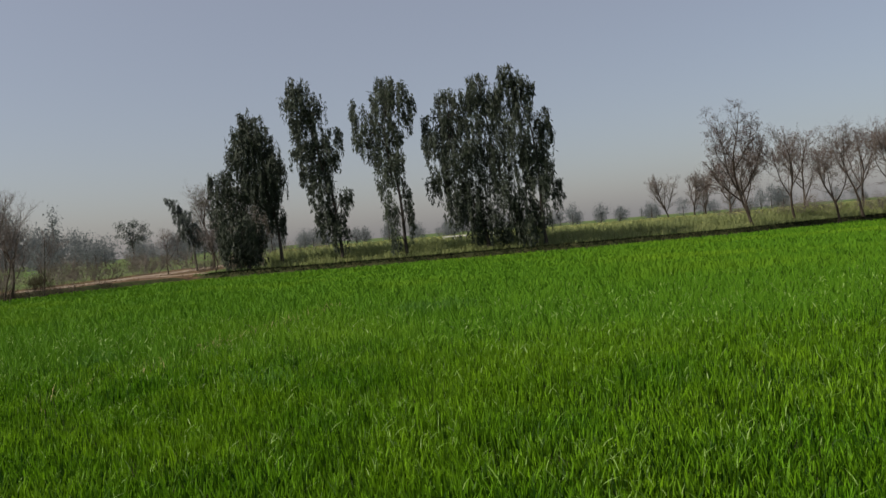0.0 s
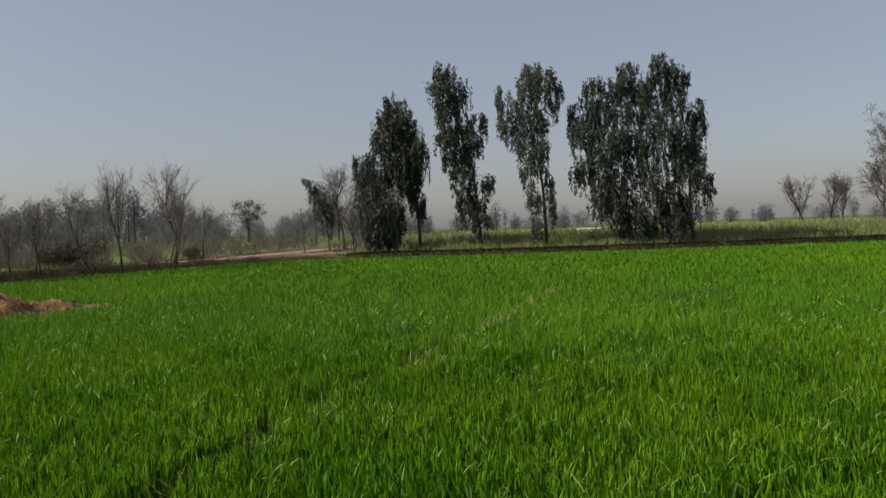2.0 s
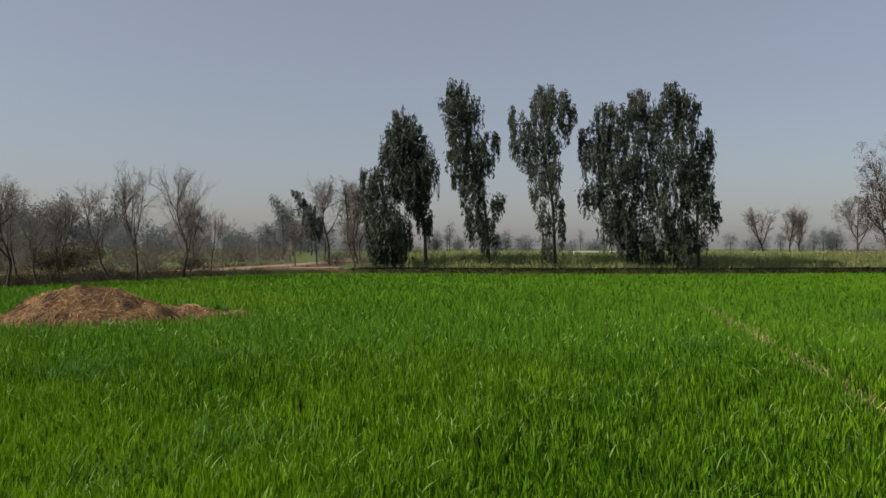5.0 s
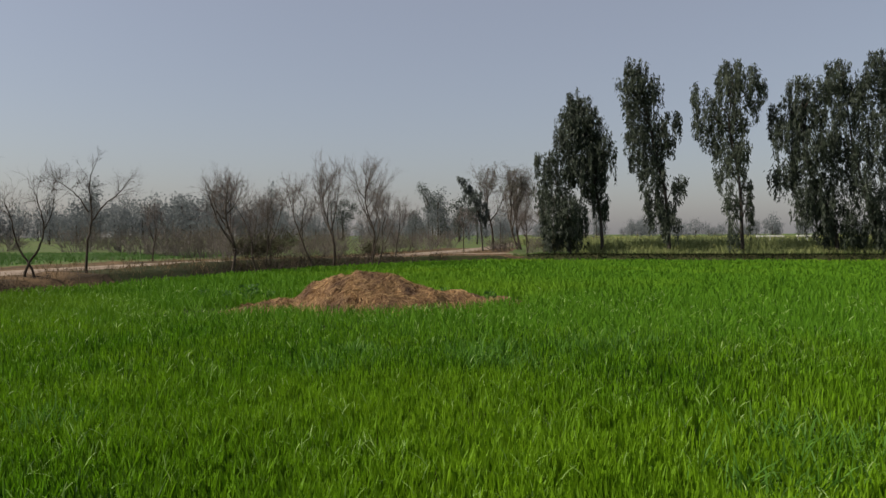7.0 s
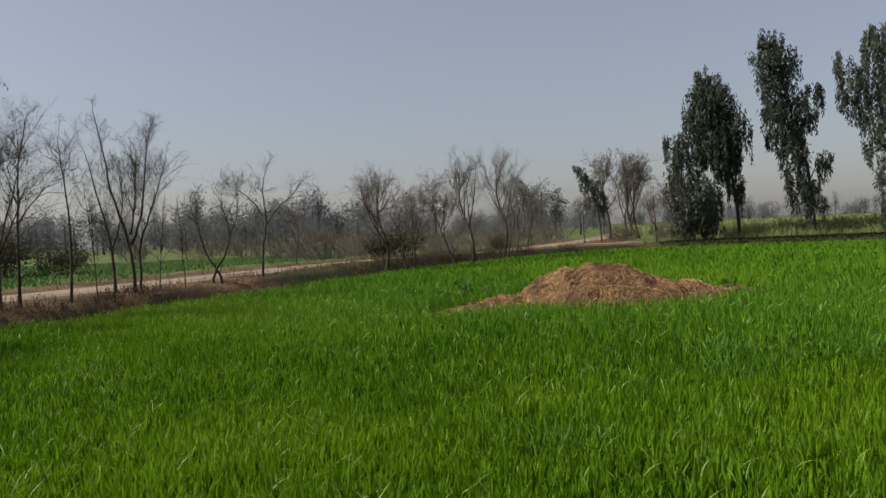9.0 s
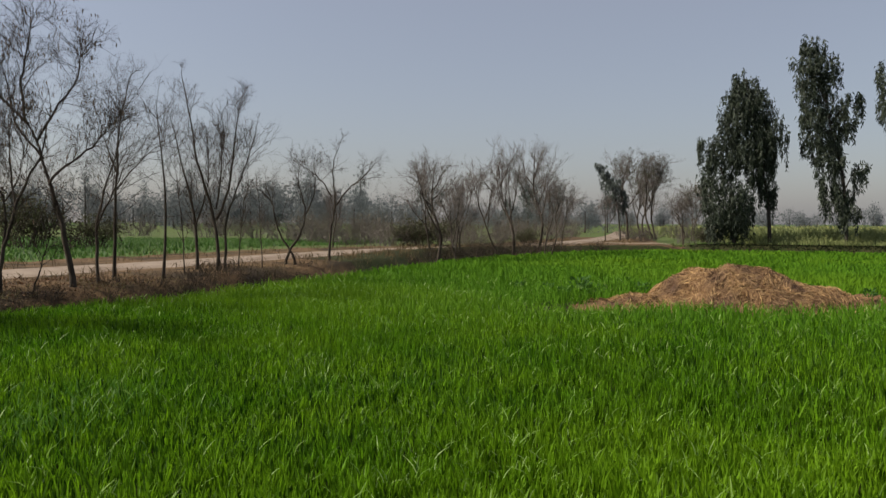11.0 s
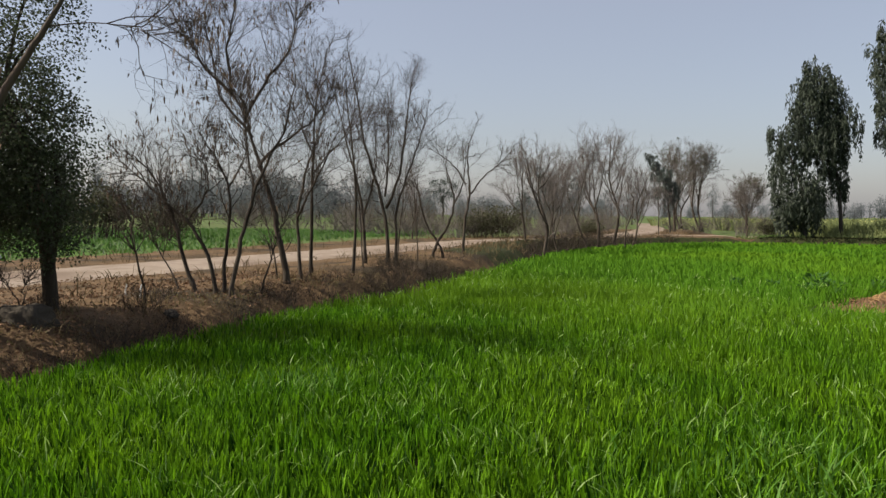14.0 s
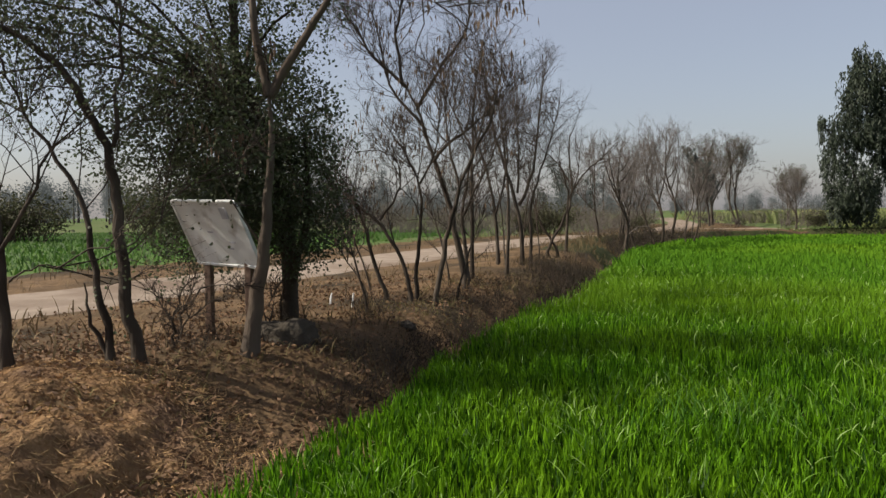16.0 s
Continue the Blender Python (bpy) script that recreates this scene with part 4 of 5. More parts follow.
bare_tree("bare_tree", on(-24.2, 15.02), [
    ([(0.03, 0, 0), (0.03, 0.07, 1.65), (0.06, 0.13, 2.82), (0.24, 0.2, 3.8)], 1.0, 2.0),
    ([(0.03, 0.08, 1.7), (0.5, 0.2, 2.3), (0.85, 0.3, 2.6)], 0.5, 1), ([(0.05, 0.1, 2.0), (-0.35, 0.2, 2.8), (-0.5, 0.2, 3.3)], 0.5, 1)],
    0.048, "straight leafless tree with a slim trunk", 0.85, 8, 2, 0.45, group=ROADSIDE)
bare_tree("bare_tree", on(-23.77, 15.98), [([(0, 0, 0), (0.06, 0.06, 1.28), (-0.06, 0.09, 2.43), (-0.18, 0.1, 3.5)], 1.0, 2.2)],
          0.045, "thin leafless sapling on the bank", 0.8, 7, 2, 0.35, group=ROADSIDE)
bare_tree("bare_tree", on(-23.75, 18.1), [
    ([(0, 0, 0), (-0.06, 0.04, 1.2), (-0.48, -0.01, 2.28), (-0.62, 0, 3.24), (-0.87, -0.01, 4.4)], 1.0, 2),
    ([(-0.06, 0.04, 1.15), (0.23, 0.12, 1.8), (0.33, 0.19, 2.88), (0.45, 0.25, 3.9)], 0.75, 2),
    ([(0.16, 0.04, 0), (0.14, 0.07, 1.2), (0.4, 0.3, 2.0), (0.62, 0.4, 2.8), (0.7, 0.5, 3.2)], 0.8, 2),
    ([(-0.1, 0.1, 1.4), (-0.1, 0.4, 2.4), (-0.2, 0.6, 3.6)], 0.6, 2)],
    0.06, "broad leafless tree with many upright branches", 0.62, 14, 2, 0.25, group=ROADSIDE, up=0.45)
bare_tree("bare_tree", on(-24.2, 18.0), [
    ([(0, 0, 0), (-0.08, 0.02, 1.44), (-0.4, 0, 2.4), (-0.65, 0, 3.4)], 1.0, 2), ([(-0.05, 0, 1.0), (0.2, 0.2, 2.0), (0.1, 0.3, 3.0)], 0.6, 1.6)],
    0.055, "leafless tree with a slanting stem", 0.65, 8, 2, 0.3, group=ROADSIDE, up=0.45)
bare_tree("bare_tree", on(-23.28, 21.34), [
    ([(-0.28, -0.06, 0), (-0.25, -0.04, 0.3), (-0.02, 0.02, 0.59), (0.22, 0.09, 1.09), (0.19, 0.11, 1.73), (-0.07, 0.08, 2.4)], 1.0, 1.4),
    ([(0.0, 0, 0), (-0.07, 0, 0.3), (-0.26, -0.03, 0.51), (-0.54, -0.08, 1.01), (-0.62, -0.07, 1.58), (-0.84, -0.1, 2.2)], 0.9, 1.4),
    ([(0.2, 0.1, 1.3), (0.45, 0.2, 1.9), (0.5, 0.2, 2.6)], 0.5, 1)],
    0.055, "pair of crossing crooked stems with bare twigs", 0.75, 7, 2, 0.45, group=ROADSIDE)
bare_tree("bare_tree", on(-23.2, 23.66), [
    ([(-0.05, 0, 0), (-0.03, 0.03, 0.95), (0.12, 0.09, 1.6), (0.06, 0.11, 2.27), (-0.02, 0.11, 2.83), (0.2, 0.18, 3.4)], 1.0, 1.4),
    ([(0.13, 0.1, 1.65), (0.45, 0.18, 2.11), (0.84, 0.28, 2.44), (1.19, 0.37, 2.8)], 0.6, 1.4),
    ([(0.0, 0.08, 1.9), (-0.33, 0.03, 2.43), (-0.65, -0.03, 2.67), (-1.0, 0, 2.9)], 0.6, 1.4)],
    0.06, "small leafless tree with a wide flat crown", 0.7, 7, 2, 0.35, group=ROADSIDE)

for x, y, limbs in ((-25.15, 8.33, [([(0, 0, 0), (0.08, -0.1, 0.25), (0.2, -0.2, 0.48), (0.4, -0.25, 0.58)], 1.0, 1.5), ([(0.1, -0.12, 0.3), (0.35, -0.1, 0.5), (0.75, -0.1, 0.52)], 0.6, 1.5)]),
                    (-25.45, 8.9, [([(0, 0, 0), (0.02, 0, 0.25), (0.15, 0.05, 0.5)], 1.0, 3.0), ([(0, 0, 0.1), (-0.2, 0, 0.35), (-0.3, 0.1, 0.45)], 0.8, 3.0), ([(0, 0, 0.1), (0.25, 0, 0.3), (0.4, 0.1, 0.38)], 0.8, 3.0)]),
                    (-24.95, 9.5, [([(0, 0, 0), (0.02, 0, 0.25), (0.1, 0.05, 0.42)], 1.0, 3.0), ([(0, 0, 0.1), (-0.2, 0, 0.3), (-0.35, 0.1, 0.36)], 0.8, 3.0)])):
    bare_tree("dry_shrub", on(x, y), limbs, 0.014, "dead brown shrub with brittle twigs in the litter", 0.16, 7, 1, 0.3, category="shrub", group="dry shrubs by the board", twig_r=0.004)

# thin stems between the larger trees
for x, y, h, lx in ((-25.1, 12.9, 1.6, -0.7), (-24.5, 10.9, 1.5, -0.5), (-23.9, 17.0, 2.6, -0.3), (-23.9, 19.3, 2.6, 0.25), (-23.95, 12.7, 1.2, 0.4), (-23.6, 20.0, 2.2, -0.2), (-25.0, 9.9, 1.4, 0.05), (-24.3, 14.0, 1.3, -0.35)):
    bare_tree("sapling", on(x, y), [([(0, 0, 0), (lx * 0.4, 0.05, h * 0.5), (lx, 0.1, h)], 1.0, 2.0)], 0.022, "thin leafless sapling among dry grass", 0.5, 6, 1, 0.3,
              category="sapling", group="saplings on the bank", twig_r=0.007)

# ---------------------------------------------------------------- trees farther along the bank
for x, y, h, lean, stems, forks, spread, r, text in (
        (-21.7, 30.9, 4.8, (-0.1, 0), 1, 6, 0.42, 0.085, "leafless tree with a rounded fan of branches"),
        (-21.2, 32.4, 3.6, (-0.8, 0), 1, 4, 0.35, 0.065, "leaning leafless tree on the bank"),
        (-22.6, 33.5, 4.3, (-0.2, 0), 1, 4, 0.3, 0.06, "slender leafless tree behind the brush"),
        (-21.9, 35.2, 3.9, (0.3, 0), 2, 3, 0.3, 0.05, "twin-stemmed leafless tree above the brush"),
        (-20.2, 37.2, 4.9, (-1.4, 0.1), 1, 5, 0.30, 0.07, "leaning leafless tree with dark seed clusters"),
        (-19.9, 39.4, 6.7, (-0.8, 0.3), 1, 7, 0.20, 0.085, "tall leafless tree with a slanting trunk"),
        (-19.2, 44.4, 6.6, (-0.2, 0), 1, 8, 0.25, 0.09, "tall leafless tree with a narrow crown"),
        (-18.5, 42.2, 4.9, (0.4, 0), 2, 4, 0.26, 0.06, "leafless double-stemmed tree on the bank"),
        (-18.0, 45.6, 4.6, (0.3, 0), 1, 4, 0.3, 0.055, "thin leafless tree at the bend of the bank"),
        (-10.6, 55.9, 3.9, (-0.3, 0), 2, 4, 0.4, 0.07, "small twin-stemmed leafless tree beside the path"),
        (-15.85, 62.5, 3.9, (-0.2, 0), 1, 6, 0.4, 0.06, "small leafless tree beyond the track"),
        (-28.1, 36.4, 3.2, (-0.1, 0), 1, 4, 0.35, 0.05, "small leafless tree across the road")):
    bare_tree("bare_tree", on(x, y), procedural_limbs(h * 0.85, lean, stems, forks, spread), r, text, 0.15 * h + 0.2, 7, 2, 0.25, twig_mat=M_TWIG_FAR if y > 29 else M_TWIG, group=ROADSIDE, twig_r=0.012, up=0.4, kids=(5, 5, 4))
for x, y, h, lean, stems, forks, spread, r, text in (
        (-14.1, 70.4, 8.2, (0.1, 0), 1, 7, 0.36, 0.13, "tall leafless tree with a fine round crown"),
        (-11.8, 72.0, 8.0, (-0.6, 0.2), 2, 6, 0.3, 0.11, "tall twin-stemmed leafless tree with greenish twigs"),
        (-12.4, 84.0, 8.5, (0.3, 0), 2, 6, 0.3, 0.12, "tall leafless tree at the end of the track"),
        (-9.0, 66.0, 5.0, (0.4, 0), 2, 5, 0.35, 0.07, "leafless tree among undergrowth")):
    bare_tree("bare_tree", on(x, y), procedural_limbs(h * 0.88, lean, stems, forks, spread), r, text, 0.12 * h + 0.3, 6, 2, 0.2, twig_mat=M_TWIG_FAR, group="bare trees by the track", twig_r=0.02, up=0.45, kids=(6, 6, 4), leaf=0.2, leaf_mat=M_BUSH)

# russet trees on the far bund
bare_tree("russet_tree", on(28.9, 55.2), [
    ([(0, 0, 0), (-0.35, 0, 1.2), (-0.7, 0, 2.0), (-1.0, 0.1, 3.4), (-1.1, 0.2, 5.2), (-0.6, 0.2, 7.0), (-0.4, 0.2, 8.6)], 1.0, 1.6),
    ([(-0.7, 0, 2.0), (-1.6, 0.2, 2.8), (-2.4, 0.3, 3.7), (-2.8, 0.2, 4.5)], 0.6, 1.8), ([(-0.9, 0.1, 2.8), (-1.7, -0.3, 4.0), (-2.0, -0.4, 5.2), (-2.0, -0.4, 6.2)], 0.6, 1.8),
    ([(-0.8, 0, 2.3), (0.2, 0.4, 3.4), (0.8, 0.5, 4.6), (1.2, 0.6, 5.6)], 0.6, 1.8), ([(-1.0, 0.1, 4.4), (0.0, 0.2, 5.8), (0.6, 0.3, 7.2)], 0.5, 1.8),
    ([(-1.0, 0.1, 4.8), (-1.9, 0.2, 6.4), (-2.2, 0.2, 7.8)], 0.45, 1.6)],
    0.14, "half-bare russet tree with sparse reddish leaves", 1.3, 9, 2, 0.25, twig_mat=M_TWIG, leaf=0.5, leaf_mat=M_REDLEAF, twig_r=0.02, group="russet trees on the far bund")
for x, y, h, lean in ((31.5, 60.5, 6.8, -0.3), (34.5, 59.5, 7.2, -0.5), (37.0, 57.6, 6.2, -1.6), (40.5, 60.0, 7.0, -1.2), (42.5, 58.4, 8.4, -0.9), (46, 61, 8.0, -0.6), (44.5, 66, 7.2, -0.4), (39, 66, 7.0, 0.2), (50, 63, 8.2, 0.4), (33, 68, 6.5, 0.2), (54, 66, 8.0, 0.2)):
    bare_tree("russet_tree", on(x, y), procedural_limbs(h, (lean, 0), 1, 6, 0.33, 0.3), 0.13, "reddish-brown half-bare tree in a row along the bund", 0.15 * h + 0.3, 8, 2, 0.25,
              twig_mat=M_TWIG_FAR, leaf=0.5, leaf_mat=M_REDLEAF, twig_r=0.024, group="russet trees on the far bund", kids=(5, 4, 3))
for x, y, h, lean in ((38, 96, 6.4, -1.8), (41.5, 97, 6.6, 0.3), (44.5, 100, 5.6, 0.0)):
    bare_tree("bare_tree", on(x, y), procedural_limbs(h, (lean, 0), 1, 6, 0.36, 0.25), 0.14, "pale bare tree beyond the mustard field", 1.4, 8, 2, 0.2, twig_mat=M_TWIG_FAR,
              twig_r=0.035, group="bare trees beyond the mustard", kids=(5, 4, 3))

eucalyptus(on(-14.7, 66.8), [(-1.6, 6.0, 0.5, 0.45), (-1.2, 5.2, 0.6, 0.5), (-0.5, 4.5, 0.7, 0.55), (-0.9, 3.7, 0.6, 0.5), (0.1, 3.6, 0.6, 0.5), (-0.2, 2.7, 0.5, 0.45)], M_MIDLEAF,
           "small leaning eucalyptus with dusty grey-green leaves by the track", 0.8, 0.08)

# ---------------------------------------------------------------- the dense tree behind the board
def leafy_tree(name, base, height, lobes, stems, leaf_mat, label, leaf_size, count, category="tree", group="", bark=None, far=False):
    """A tree in full leaf: stems, limbs to each clump, and clumps of leaves with gaps between."""
    thing = new(name)
    thing.location = base
    tagged(thing, label, category, group)
    wood = Wood()
    for pts, r in stems:
        line = smooth_line(pts, 10)
        line[0][2] -= 0.1
        wood.tube(line, np.linspace(r, r * 0.4, 10), 7)
    hub = np.array(stems[0][0][-1], float)
    c, ax = [], []
    volume = sum(l[3] ** 2 * l[4] for l in lobes)
    for dx, dy, z, rx, rz in lobes:
        tip = np.array([dx, dy, z], float)
        if not far:
            wood.tube(smooth_line([hub * [1, 1, 0.8], (hub + tip) / 2 + [0, 0, 0.1], tip], 6), np.linspace(0.12, 0.05, 6) * rx * 0.4, 5)
        sprays = max(8, int(count * rx**2 * rz / volume / 9 * (1.3 if leaf_size < 0.1 and z < 1.55 and dx > -1.1 else 0.5 if leaf_size < 0.1 and z > 2.3 and dy > -0.25 else 0.5 if leaf_size < 0.1 and dx < -1.2 else 0.85)))
        for _ in range(sprays):
            d = rng.normal(size=3)
            d /= np.linalg.norm(d)
            p = tip + d * np.array([rx, rx, rz]) * rng.uniform(0.25, 1.08) ** 0.5
            k = 9
            grow = d + rng.normal(size=3) * 0.5 + [0, 0, -0.2]
            s = rng.uniform(-0.5, 0.5, k)[:, None] * leaf_size * 6
            c.append(p + grow / np.linalg.norm(grow) * s + rng.normal(size=(k, 3)) * leaf_size * 1.1)
            ax.append(rng.normal(size=(k, 3)) + d * 0.5 + [0, 0, -0.5])
    c, ax = np.concatenate(c), np.concatenate(ax)
    wood.mesh("trunk", bark or M_BARK, thing)
    foliage = leaves(c, ax, leaf_size * rng.uniform(0.7, 1.3, len(c)), leaf_size * 0.75)
    made("crown", *foliage, leaf_mat, thing)
    return thing


leafy_tree("broadleaf_tree", on(-24.8, 9.35), 5.0, [
    (-1.5, -0.4, 2.3, 0.45, 0.4), (-1.9, -0.5, 2.8, 0.5, 0.45), (-2.3, -0.4, 3.3, 0.5, 0.45), (-1.6, -0.3, 3.2, 0.45, 0.4), (-1.3, -0.4, 1.7, 0.4, 0.4), (-2.6, -0.3, 2.7, 0.4, 0.4), (-2.2, -0.6, 2.2, 0.4, 0.35),
    (-0.6, -0.3, 2.2, 0.45, 0.4), (-0.95, -0.2, 1.75, 0.45, 0.4), (-1.15, -0.1, 2.4, 0.4, 0.4), (-1.2, 0.1, 1.3, 0.4, 0.4), (-0.9, 0.3, 0.75, 0.4, 0.35),
    (-0.18, -0.09, 1.31, 0.45, 0.45), (-0.48, 0, 1.44, 0.54, 0.5), (0.22, 0, 1.27, 0.41, 0.45), (0.09, 0.09, 1.8, 0.5, 0.45), (-0.7, 0.18, 1.71, 0.45, 0.45), (0.31, 0.18, 0.92, 0.36, 0.36),
    (-0.48, 0.18, 3.2, 0.68, 0.63), (-0.92, 0.26, 2.76, 0.5, 0.54), (0.13, 0.18, 2.76, 0.5, 0.54), (-0.62, 0.44, 2.24, 0.68, 0.54), (-0.09, 0.09, 2.06, 0.5, 0.45), (-1.01, 0.35, 2.06, 0.45, 0.41),
    (-0.7, 0.53, 1.53, 0.54, 0.41), (-0.18, 0.44, 1.44, 0.45, 0.41), (-0.44, 0.26, 3.91, 0.68, 0.54), (0.09, 0.26, 3.56, 0.5, 0.45), (-1.06, 0.26, 3.47, 0.45, 0.45), (-0.53, 0.62, 0.96, 0.45, 0.36), (-0.88, 0.53, 1.14, 0.45, 0.36),
    (-0.26, 0.48, 1.05, 0.41, 0.36), (0.05, 0.2, 0.8, 0.34, 0.34), (0.22, 0.35, 1.71, 0.36, 0.36), (-1.54, 0.26, 2.68, 0.32, 0.36), (-1.58, 0.35, 2.06, 0.27, 0.27)],
    [([(-0.1, 0.5, 0), (-0.06, 0.42, 0.6), (-0.05, 0.2, 1.4), (-0.4, 0.15, 2.4)], 0.08), ([(-0.02, 0.4, 0.5), (0.2, 0.3, 1.0), (0.2, 0.2, 1.7)], 0.04)],
    M_LEAFY, "dense dark-green broadleaf tree with small round leaves", 0.031, 84000)

# ---------------------------------------------------------------- brush, bushes and far trees: built once, then copied
def brush(name, stems, height, width, label, thick, leaf=0, mat=None, category="brush", leaf_mat=None, leaf_size=0.11):
    thing = new(name)
    tagged(thing, label, category)
    wood, tips = Wood(), []
    for _ in range(stems):
        a, r = rng.uniform(0, 6.283), width * math.sqrt(rng.random()) * 0.5
        d = np.array([math.cos(a) * rng.uniform(0.1, 0.7), math.sin(a) * rng.uniform(0.1, 0.7), 1.0])
        sprout(wood, tips, np.array([r * math.cos(a), r * math.sin(a), -0.05]), d / np.linalg.norm(d), height * rng.uniform(0.5, 0.95), thick, 1, 0.1, 0.3, (6, 4, 3), 0.5)
    tagged(wood.mesh("tangle", mat or M_TWIG, thing), kind="stuff")
    if leaf:
        at = np.array([t[0] for t in tips])
        at = np.repeat(at, leaf, 0) + rng.normal(size=(leaf * len(at), 3)) * 0.10
        at[:, 2] = np.maximum(at[:, 2], 0.02)
        tagged(made("foliage", *leaves(at, rng.normal(size=at.shape), leaf_size * rng.uniform(0.7, 1.4, len(at)), leaf_size * 0.6), leaf_mat or M_BUSH, thing), kind="stuff")
    return thing


def scatter(source, places, group):
    for k, (x, y, s) in enumerate(places):
        m = Matrix.Translation(on(x, y)) @ Matrix.Rotation(rng.uniform(0, 6.283), 4, "Z") @ Matrix.Scale(s, 4)
        if k == 0:
            source.matrix_basis = m
            tagged(source, group=group)
        else:
            ob = copy_thing(source, m)
            ob.scale = (s, s, s * rng.uniform(0.85, 1.15))


# dead leaves are added so that the thin twigs cast a denser shadow
thorn = brush("thorn_brush", 40, 0.62, 0.9, "tangle of dry dark thorny twigs on the bank", 0.006, 2, None, "brush", M_DEAD, 0.026)
# first five places are added to darken the shaded ground near the boulder
scatter(thorn, [(edge_left(y) - o, y, s) for y, o, s in (
    (8.5, 0.4, 0.5), (8.9, 0.25, 0.5), (9.3, 0.45, 0.55), (9.7, 0.25, 0.6), (10.2, 0.4, 0.6), (10.9, 0.35, 0.5), (11.6, 0.3, 0.46), (12.1, 0.25, 0.56), (12.6, 0.5, 0.62), (13.1, 0.25, 0.62), (13.6, 0.4, 0.56), (14.0, 0.2, 0.56), (14.6, 0.2, 0.62), (15.3, 0.25, 0.68), (15.7, 0.15, 0.56), (16.2, 0.3, 0.68), (16.5, 0.15, 0.62), (16.9, 0.2, 0.74), (17.4, 0.1, 0.62), (18.2, 0.1, 0.62), (18.9, 0.3, 0.62), (19.4, 0.2, 0.5), (20.0, 0.3, 0.5), (20.6, 0.3, 0.37), (28.6, 0.3, 0.5), (14.3, 0.9, 0.5), (14.9, 0.5, 0.62), (15.9, 0.4, 0.68), (17.2, 0.35, 0.81), (17.6, 0.9, 0.74), (17.9, 0.55, 0.87), (18.4, 0.3, 0.74), (16.6, 0.7, 0.62), (21.2, 0.7, 0.43), (9.9, 1.5, 0.37), (8.4, 1.5, 0.31), (9.0, 1.9, 0.43), (9.4, 1.2, 0.34), (7.4, 2.6, 0.37), (10.6, 0.9, 0.43), (11.2, 1.3, 0.5), (29.5, 0.5, 0.66), (30.4, 0.3, 0.72), (31.3, 0.5, 0.99), (32.4, 0.4, 0.99), (33.4, 0.5, 1.32), (34.4, 0.4, 1.42), (35.4, 0.5, 1.53), (36.3, 0.4, 1.42), (37.4, 0.5, 1.42), (38.6, 0.5, 1.53),
    (39.8, 0.5, 1.42), (41, 0.4, 1.42), (42.2, 0.5, 1.53), (43.4, 0.4, 1.53), (44.8, 0.5, 1.32), (46.2, 0.5, 1.32), (47.8, 0.6, 1.23), (49.6, 0.6, 1.23))], "thorny brush along the bank")

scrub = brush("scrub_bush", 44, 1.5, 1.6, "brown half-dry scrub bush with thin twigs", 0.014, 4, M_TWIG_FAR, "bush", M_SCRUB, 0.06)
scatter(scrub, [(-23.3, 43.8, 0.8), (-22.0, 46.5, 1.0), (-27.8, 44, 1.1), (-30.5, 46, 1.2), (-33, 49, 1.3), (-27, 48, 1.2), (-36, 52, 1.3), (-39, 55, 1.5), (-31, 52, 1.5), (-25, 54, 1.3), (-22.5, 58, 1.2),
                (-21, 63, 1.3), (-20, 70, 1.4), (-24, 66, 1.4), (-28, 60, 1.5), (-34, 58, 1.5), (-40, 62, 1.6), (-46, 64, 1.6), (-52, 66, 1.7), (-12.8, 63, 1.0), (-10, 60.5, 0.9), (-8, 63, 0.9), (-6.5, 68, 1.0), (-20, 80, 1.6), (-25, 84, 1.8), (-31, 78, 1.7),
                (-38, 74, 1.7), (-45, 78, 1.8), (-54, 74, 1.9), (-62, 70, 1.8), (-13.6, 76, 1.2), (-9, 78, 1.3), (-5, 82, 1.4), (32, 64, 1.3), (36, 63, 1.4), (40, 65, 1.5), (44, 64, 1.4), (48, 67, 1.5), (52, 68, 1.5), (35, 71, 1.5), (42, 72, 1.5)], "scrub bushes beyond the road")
bush = brush("leafy_bush", 40, 1.6, 1.4, "dark leafy bush across the road", 0.014, 9, M_TWIG, "bush")
scatter(bush, [(-25.6, 45.5, 1.15), (-26.6, 45.0, 0.9), (-39.5, 30.0, 1.3), (-8.8, 57.6, 0.7), (-20.6, 50.8, 0.7), (-37.5, 31.5, 0.9), (-48.9, 33.4, 1.7), (-50.2, 33.9, 1.3)], "dark bushes across the road")

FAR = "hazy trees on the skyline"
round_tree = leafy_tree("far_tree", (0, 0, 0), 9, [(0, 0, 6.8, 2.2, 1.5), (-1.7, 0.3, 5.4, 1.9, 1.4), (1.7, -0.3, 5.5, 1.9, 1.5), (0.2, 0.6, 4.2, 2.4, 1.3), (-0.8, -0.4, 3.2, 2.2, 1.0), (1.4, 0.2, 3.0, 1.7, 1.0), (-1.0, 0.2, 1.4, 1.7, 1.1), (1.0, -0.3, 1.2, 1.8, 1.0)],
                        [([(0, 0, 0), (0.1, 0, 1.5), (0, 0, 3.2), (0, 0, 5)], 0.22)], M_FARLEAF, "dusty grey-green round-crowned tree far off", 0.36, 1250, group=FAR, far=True)
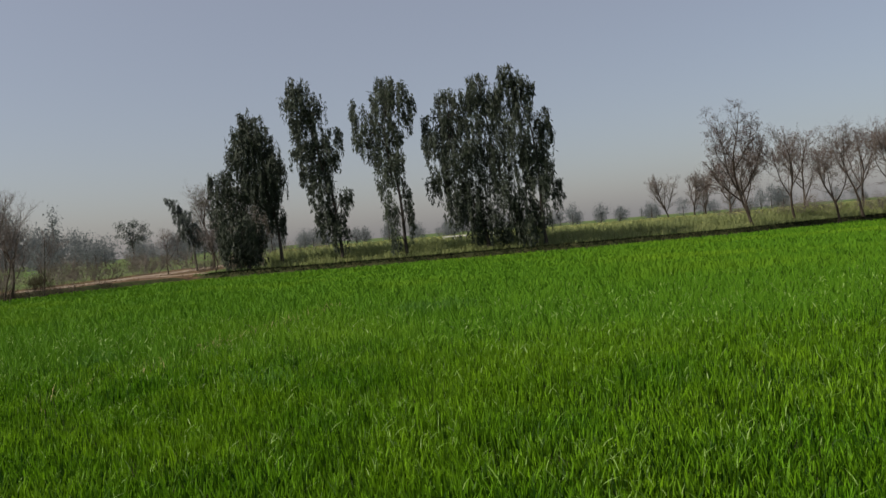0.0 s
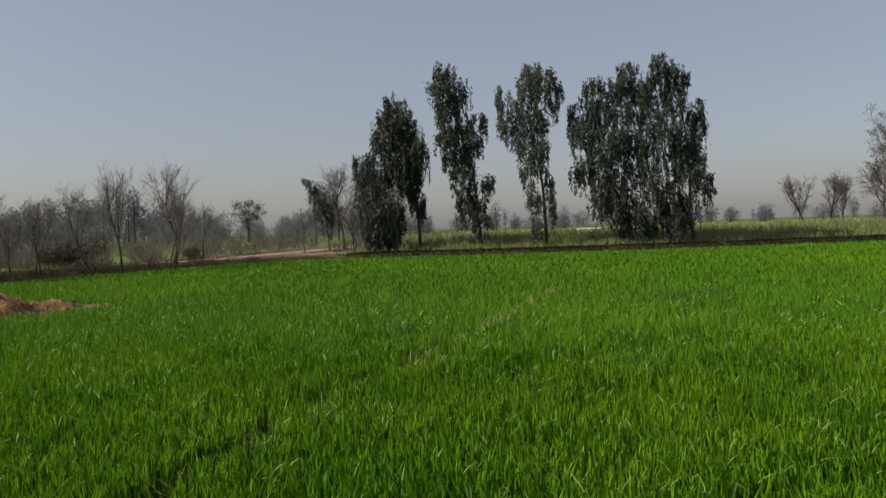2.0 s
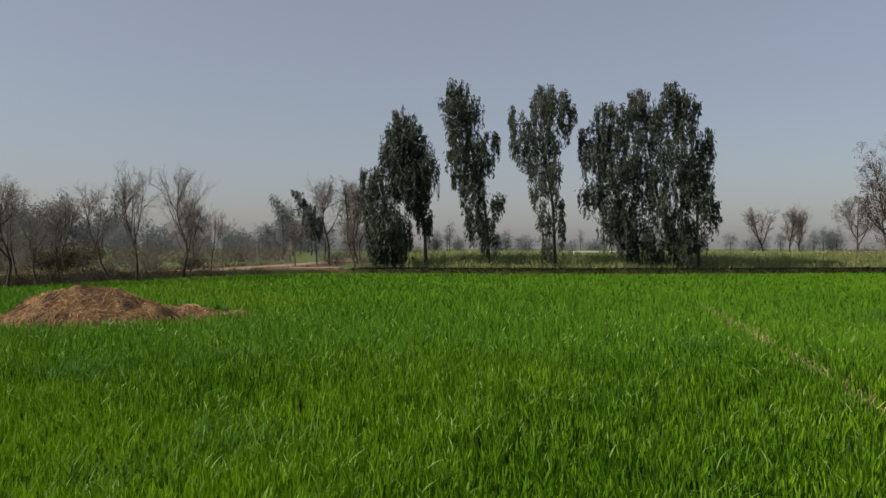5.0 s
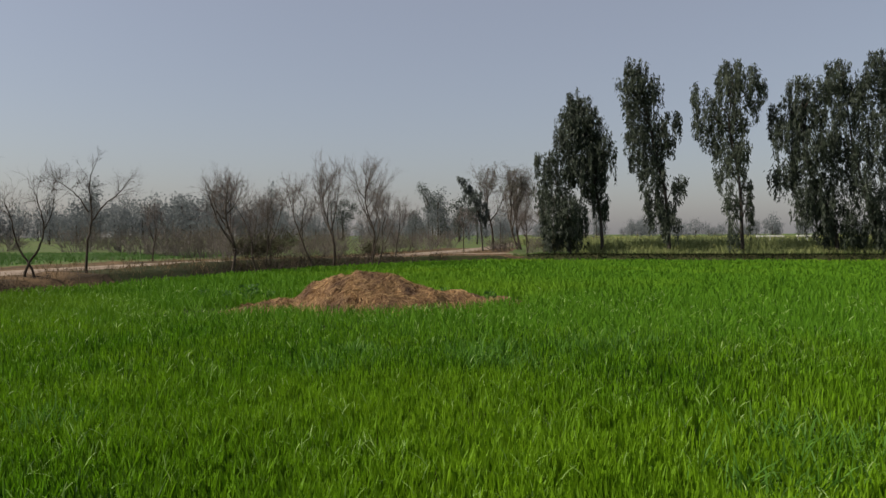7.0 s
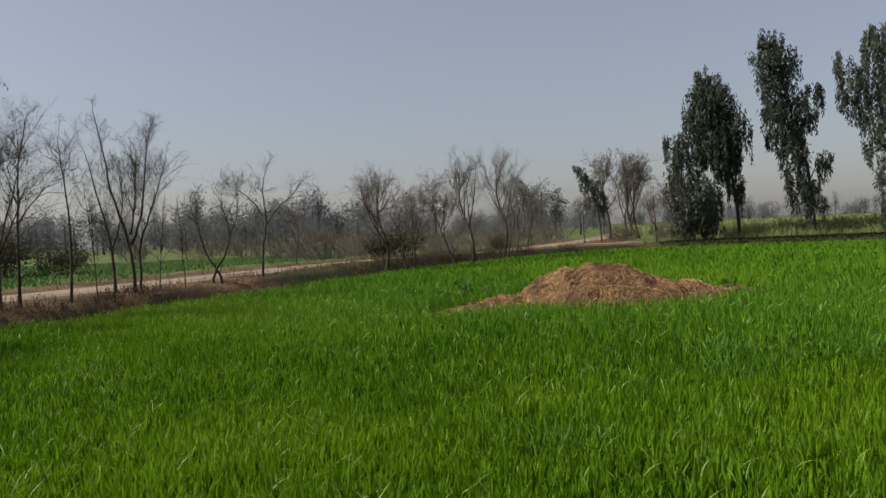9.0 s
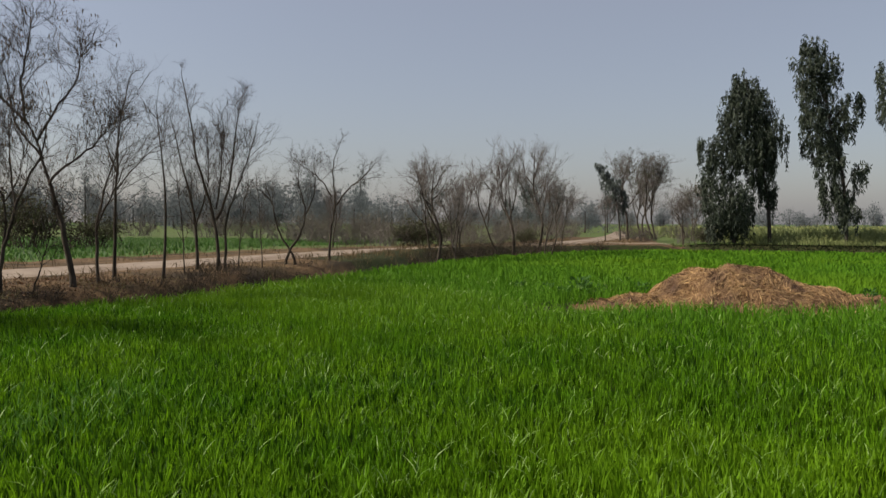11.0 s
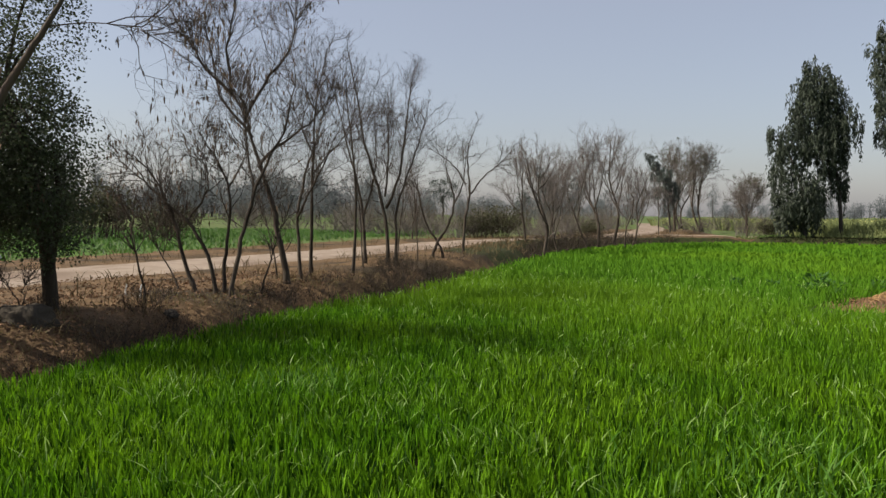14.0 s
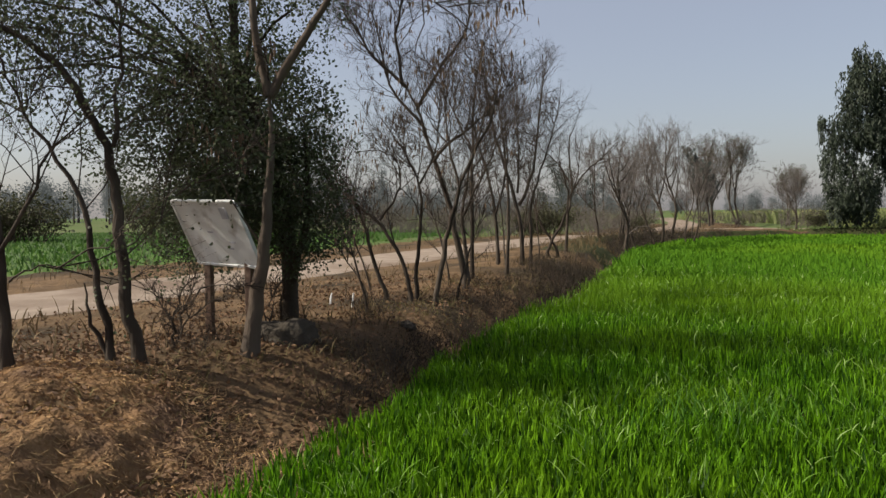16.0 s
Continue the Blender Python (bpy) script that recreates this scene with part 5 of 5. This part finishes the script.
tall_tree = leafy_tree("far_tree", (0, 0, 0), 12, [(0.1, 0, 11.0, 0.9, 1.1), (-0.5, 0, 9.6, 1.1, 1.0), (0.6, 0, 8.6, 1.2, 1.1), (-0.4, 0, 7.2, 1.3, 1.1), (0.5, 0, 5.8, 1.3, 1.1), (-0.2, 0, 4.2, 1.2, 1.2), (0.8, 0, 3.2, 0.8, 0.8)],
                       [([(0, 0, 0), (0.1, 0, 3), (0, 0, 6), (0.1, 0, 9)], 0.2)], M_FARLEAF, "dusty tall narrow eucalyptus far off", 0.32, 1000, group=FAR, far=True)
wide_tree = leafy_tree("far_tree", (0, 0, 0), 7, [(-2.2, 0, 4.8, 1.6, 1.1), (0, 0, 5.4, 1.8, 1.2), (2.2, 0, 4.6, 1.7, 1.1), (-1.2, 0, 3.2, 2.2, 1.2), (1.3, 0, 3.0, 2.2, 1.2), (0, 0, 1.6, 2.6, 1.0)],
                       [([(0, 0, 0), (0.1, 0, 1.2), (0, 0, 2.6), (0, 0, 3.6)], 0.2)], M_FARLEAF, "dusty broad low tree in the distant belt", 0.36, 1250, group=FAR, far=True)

# darker single trees in the middle distance
GROVE = "dark trees beyond the scrub"
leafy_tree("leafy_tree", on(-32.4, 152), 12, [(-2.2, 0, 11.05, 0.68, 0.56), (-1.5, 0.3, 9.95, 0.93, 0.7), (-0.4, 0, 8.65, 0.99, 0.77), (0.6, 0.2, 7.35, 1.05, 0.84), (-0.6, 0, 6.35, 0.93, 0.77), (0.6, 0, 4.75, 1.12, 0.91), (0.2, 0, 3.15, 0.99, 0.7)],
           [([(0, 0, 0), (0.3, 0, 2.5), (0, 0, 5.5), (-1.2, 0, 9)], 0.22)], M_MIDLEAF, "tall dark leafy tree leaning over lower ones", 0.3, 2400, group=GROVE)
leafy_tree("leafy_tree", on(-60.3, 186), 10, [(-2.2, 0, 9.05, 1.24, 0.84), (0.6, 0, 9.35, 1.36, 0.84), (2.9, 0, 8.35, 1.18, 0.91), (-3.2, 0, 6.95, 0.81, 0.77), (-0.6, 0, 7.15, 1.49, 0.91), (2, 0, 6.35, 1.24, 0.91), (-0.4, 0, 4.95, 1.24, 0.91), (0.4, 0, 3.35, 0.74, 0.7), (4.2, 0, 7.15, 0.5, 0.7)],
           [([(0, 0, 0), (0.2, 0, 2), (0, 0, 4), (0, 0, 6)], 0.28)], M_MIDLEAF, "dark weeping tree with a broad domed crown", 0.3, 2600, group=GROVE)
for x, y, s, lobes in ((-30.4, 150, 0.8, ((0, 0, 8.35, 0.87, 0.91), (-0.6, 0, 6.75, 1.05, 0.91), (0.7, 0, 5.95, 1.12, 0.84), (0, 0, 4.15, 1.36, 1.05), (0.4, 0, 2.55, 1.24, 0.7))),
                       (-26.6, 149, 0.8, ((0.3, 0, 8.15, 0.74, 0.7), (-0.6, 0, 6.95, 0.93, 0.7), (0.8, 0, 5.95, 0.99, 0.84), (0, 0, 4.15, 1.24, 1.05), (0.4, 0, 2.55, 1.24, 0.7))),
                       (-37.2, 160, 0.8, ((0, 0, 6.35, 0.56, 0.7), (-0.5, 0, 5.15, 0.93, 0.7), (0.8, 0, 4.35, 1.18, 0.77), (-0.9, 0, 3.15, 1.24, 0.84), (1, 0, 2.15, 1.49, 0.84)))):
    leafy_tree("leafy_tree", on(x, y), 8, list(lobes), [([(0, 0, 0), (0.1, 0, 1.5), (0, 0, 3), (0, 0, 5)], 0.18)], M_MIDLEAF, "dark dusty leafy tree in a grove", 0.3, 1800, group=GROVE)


def belt(kind, places):
    first = True
    for x, y, s in places:
        m = Matrix.Translation(on(x, y)) @ Matrix.Rotation(rng.uniform(0, 6.283), 4, "Z") @ Matrix.Scale(s, 4)
        if first:
            kind.matrix_basis, first = m, False
        else:
            ob = copy_thing(kind, m)
            ob.scale = (s * rng.uniform(0.75, 1.3), s, s * rng.uniform(0.75, 1.3))


def spread_line(x0, x1, y0, y1, n, low, high, jitter):
    t = (np.arange(n) + rng.uniform(-0.4, 0.4, n)) / n
    return [(x0 + (x1 - x0) * a + rng.normal() * jitter * 0.3, y0 + (y1 - y0) * a + rng.normal() * jitter, rng.uniform(low, high)) for a in t]


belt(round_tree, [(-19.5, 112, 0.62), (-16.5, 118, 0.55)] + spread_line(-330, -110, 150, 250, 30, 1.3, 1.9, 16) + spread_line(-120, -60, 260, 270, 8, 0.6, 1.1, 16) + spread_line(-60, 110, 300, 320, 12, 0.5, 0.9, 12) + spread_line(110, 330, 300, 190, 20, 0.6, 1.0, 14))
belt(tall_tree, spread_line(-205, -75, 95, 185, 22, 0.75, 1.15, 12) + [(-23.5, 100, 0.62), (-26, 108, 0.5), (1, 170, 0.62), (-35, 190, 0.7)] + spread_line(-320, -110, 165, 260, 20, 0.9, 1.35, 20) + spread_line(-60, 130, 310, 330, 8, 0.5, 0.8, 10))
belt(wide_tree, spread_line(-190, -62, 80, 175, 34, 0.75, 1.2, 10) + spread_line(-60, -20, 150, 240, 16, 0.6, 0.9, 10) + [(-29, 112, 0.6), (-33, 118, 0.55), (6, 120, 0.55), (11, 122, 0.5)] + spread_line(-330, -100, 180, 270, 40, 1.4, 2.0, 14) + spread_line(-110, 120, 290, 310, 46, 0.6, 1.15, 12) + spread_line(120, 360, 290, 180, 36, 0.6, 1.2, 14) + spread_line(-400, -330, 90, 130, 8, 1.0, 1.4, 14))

# ---------------------------------------------------------------- board, stones, posts, parapet
def box(sx, sy, sz, bevel=0.006, centre=(0, 0, 0)):
    bm = bmesh.new()
    bmesh.ops.create_cube(bm, size=1.0, matrix=Matrix.Translation(centre) @ Matrix.Diagonal((sx, sy, sz, 1)))
    if bevel:
        bmesh.ops.bevel(bm, geom=bm.edges[:], offset=bevel, segments=2, affect="EDGES", profile=0.6)
    return bm


board = new("notice_board")
board.location = on(-25.165, 9.1)
tagged(board, "weathered white metal notice board leaning on two rusty posts", "notice board")
TILT = Matrix.Translation((0, -0.07, 1.32 - float(land(-25.165, 9.1)))) @ Matrix.Rotation(radians(-19.5), 4, "Z") @ Matrix.Rotation(radians(28.6), 4, "X") @ Matrix.Rotation(radians(2), 4, "Y")


def tilted(bm):
    bm.transform(TILT)
    return bm


panel = part("panel", tilted(box(0.72, 0.018, 0.60)), M_SIGN, board, "faded white sheet-metal panel")
for x, z, sx, sz in ((0, 0.30, 0.745, 0.022), (0, -0.30, 0.745, 0.022), (-0.36, 0, 0.022, 0.577), (0.36, 0, 0.022, 0.577)):
    part("rim", tilted(box(sx, 0.034, sz, 0.004, (x, 0.0, z))), M_SIGN, panel)
for x, z, w in ((0.16, -0.07, 0.07), (0.12, -0.13, 0.05), (-0.05, 0.02, 0.06)):
    part("worn_line", tilted(box(w, 0.003, 0.016, 0, (x, -0.0125, z))), M_INK, panel, "faded unreadable line of lettering")
part("patch", tilted(box(0.08, 0.004, 0.10, 0, (0.20, -0.0125, 0.20))), M_INK, panel, "faded dark patch")
for x in (-0.22, 0.24):
    bm = box(0.06, 0.06, 0.82, 0.008, (x, -x * 0.36 + 0.1, 0.30))
    part("post", bm, M_RUST, board, "rusty angle-iron post")


def stone(base, size, squash, label):
    bm = bmesh.new()
    bmesh.ops.create_icosphere(bm, subdivisions=4, radius=1.0)
    seed = rng.uniform(0, 50)
    for v in bm.verts:
        v.co = v.co * (0.45 + 0.55 / (sum(abs(c) ** 5 for c in v.co) ** 0.2))
        n = noise.noise(v.co * 1.1 + Vector((seed, 0, 0))) * 0.35 + noise.noise(v.co * 3.0 + Vector((0, seed, 0))) * 0.16 + noise.noise(v.co * 8.0 + Vector((0, 0, seed))) * 0.05
        v.co = Vector((v.co.x * squash[0], v.co.y * squash[1], max(v.co.z, -0.5) * squash[2])) * size * (1 + n)
    me = bpy.data.meshes.new("stone")
    bm.to_mesh(me)
    bm.free()
    me.shade_smooth()
    me.materials.append(M_ROCK)
    ob = new("stone", me)
    ob.location = base
    return tagged(ob, label, "stone")


stone(on(-24.68, 9.22, 0.05), 0.2, (1.3, 0.9, 0.95), "dusty brown boulder in the shade beside the trunk")
stone(on(-24.0, 10.6, 0.0), 0.07, (1.2, 1.0, 0.7), "small dusty stone on the bank")

for x, y, h in ((-24.79, 11.2, 0.15), (-25.1, 11.35, 0.13)):
    w = Wood()
    w.tube([(0, 0, -0.05), (0.01, 0, h * 0.5), (0.02, 0.01, h)], [0.011, 0.011, 0.009], 6)
    ob = w.mesh("marker_peg", M_WHITE)
    ob.location = on(x, y)
    tagged(ob, "short whitewashed wooden peg in dry grass", "peg", "pegs on the bank")

for x0, x1 in ((6.2, 8.2), (9.1, 10.5)):
    wall = new("parapet")
    wall.location = (x0, 61.2, float(land(x0, 61.2)))
    tagged(wall, "low whitewashed concrete parapet with open posts", "parapet", "parapets in the mustard field")
    n = x1 - x0
    part("coping", box(n, 0.18, 0.12, 0.01, (n / 2, 0, 1.17)), M_WHITE, wall)
    for k in range(3):
        part("post", box(0.14, 0.14, 1.12, 0.01, (0.08 + k * (n - 0.16) / 2, 0, 0.55)), M_WHITE, wall)
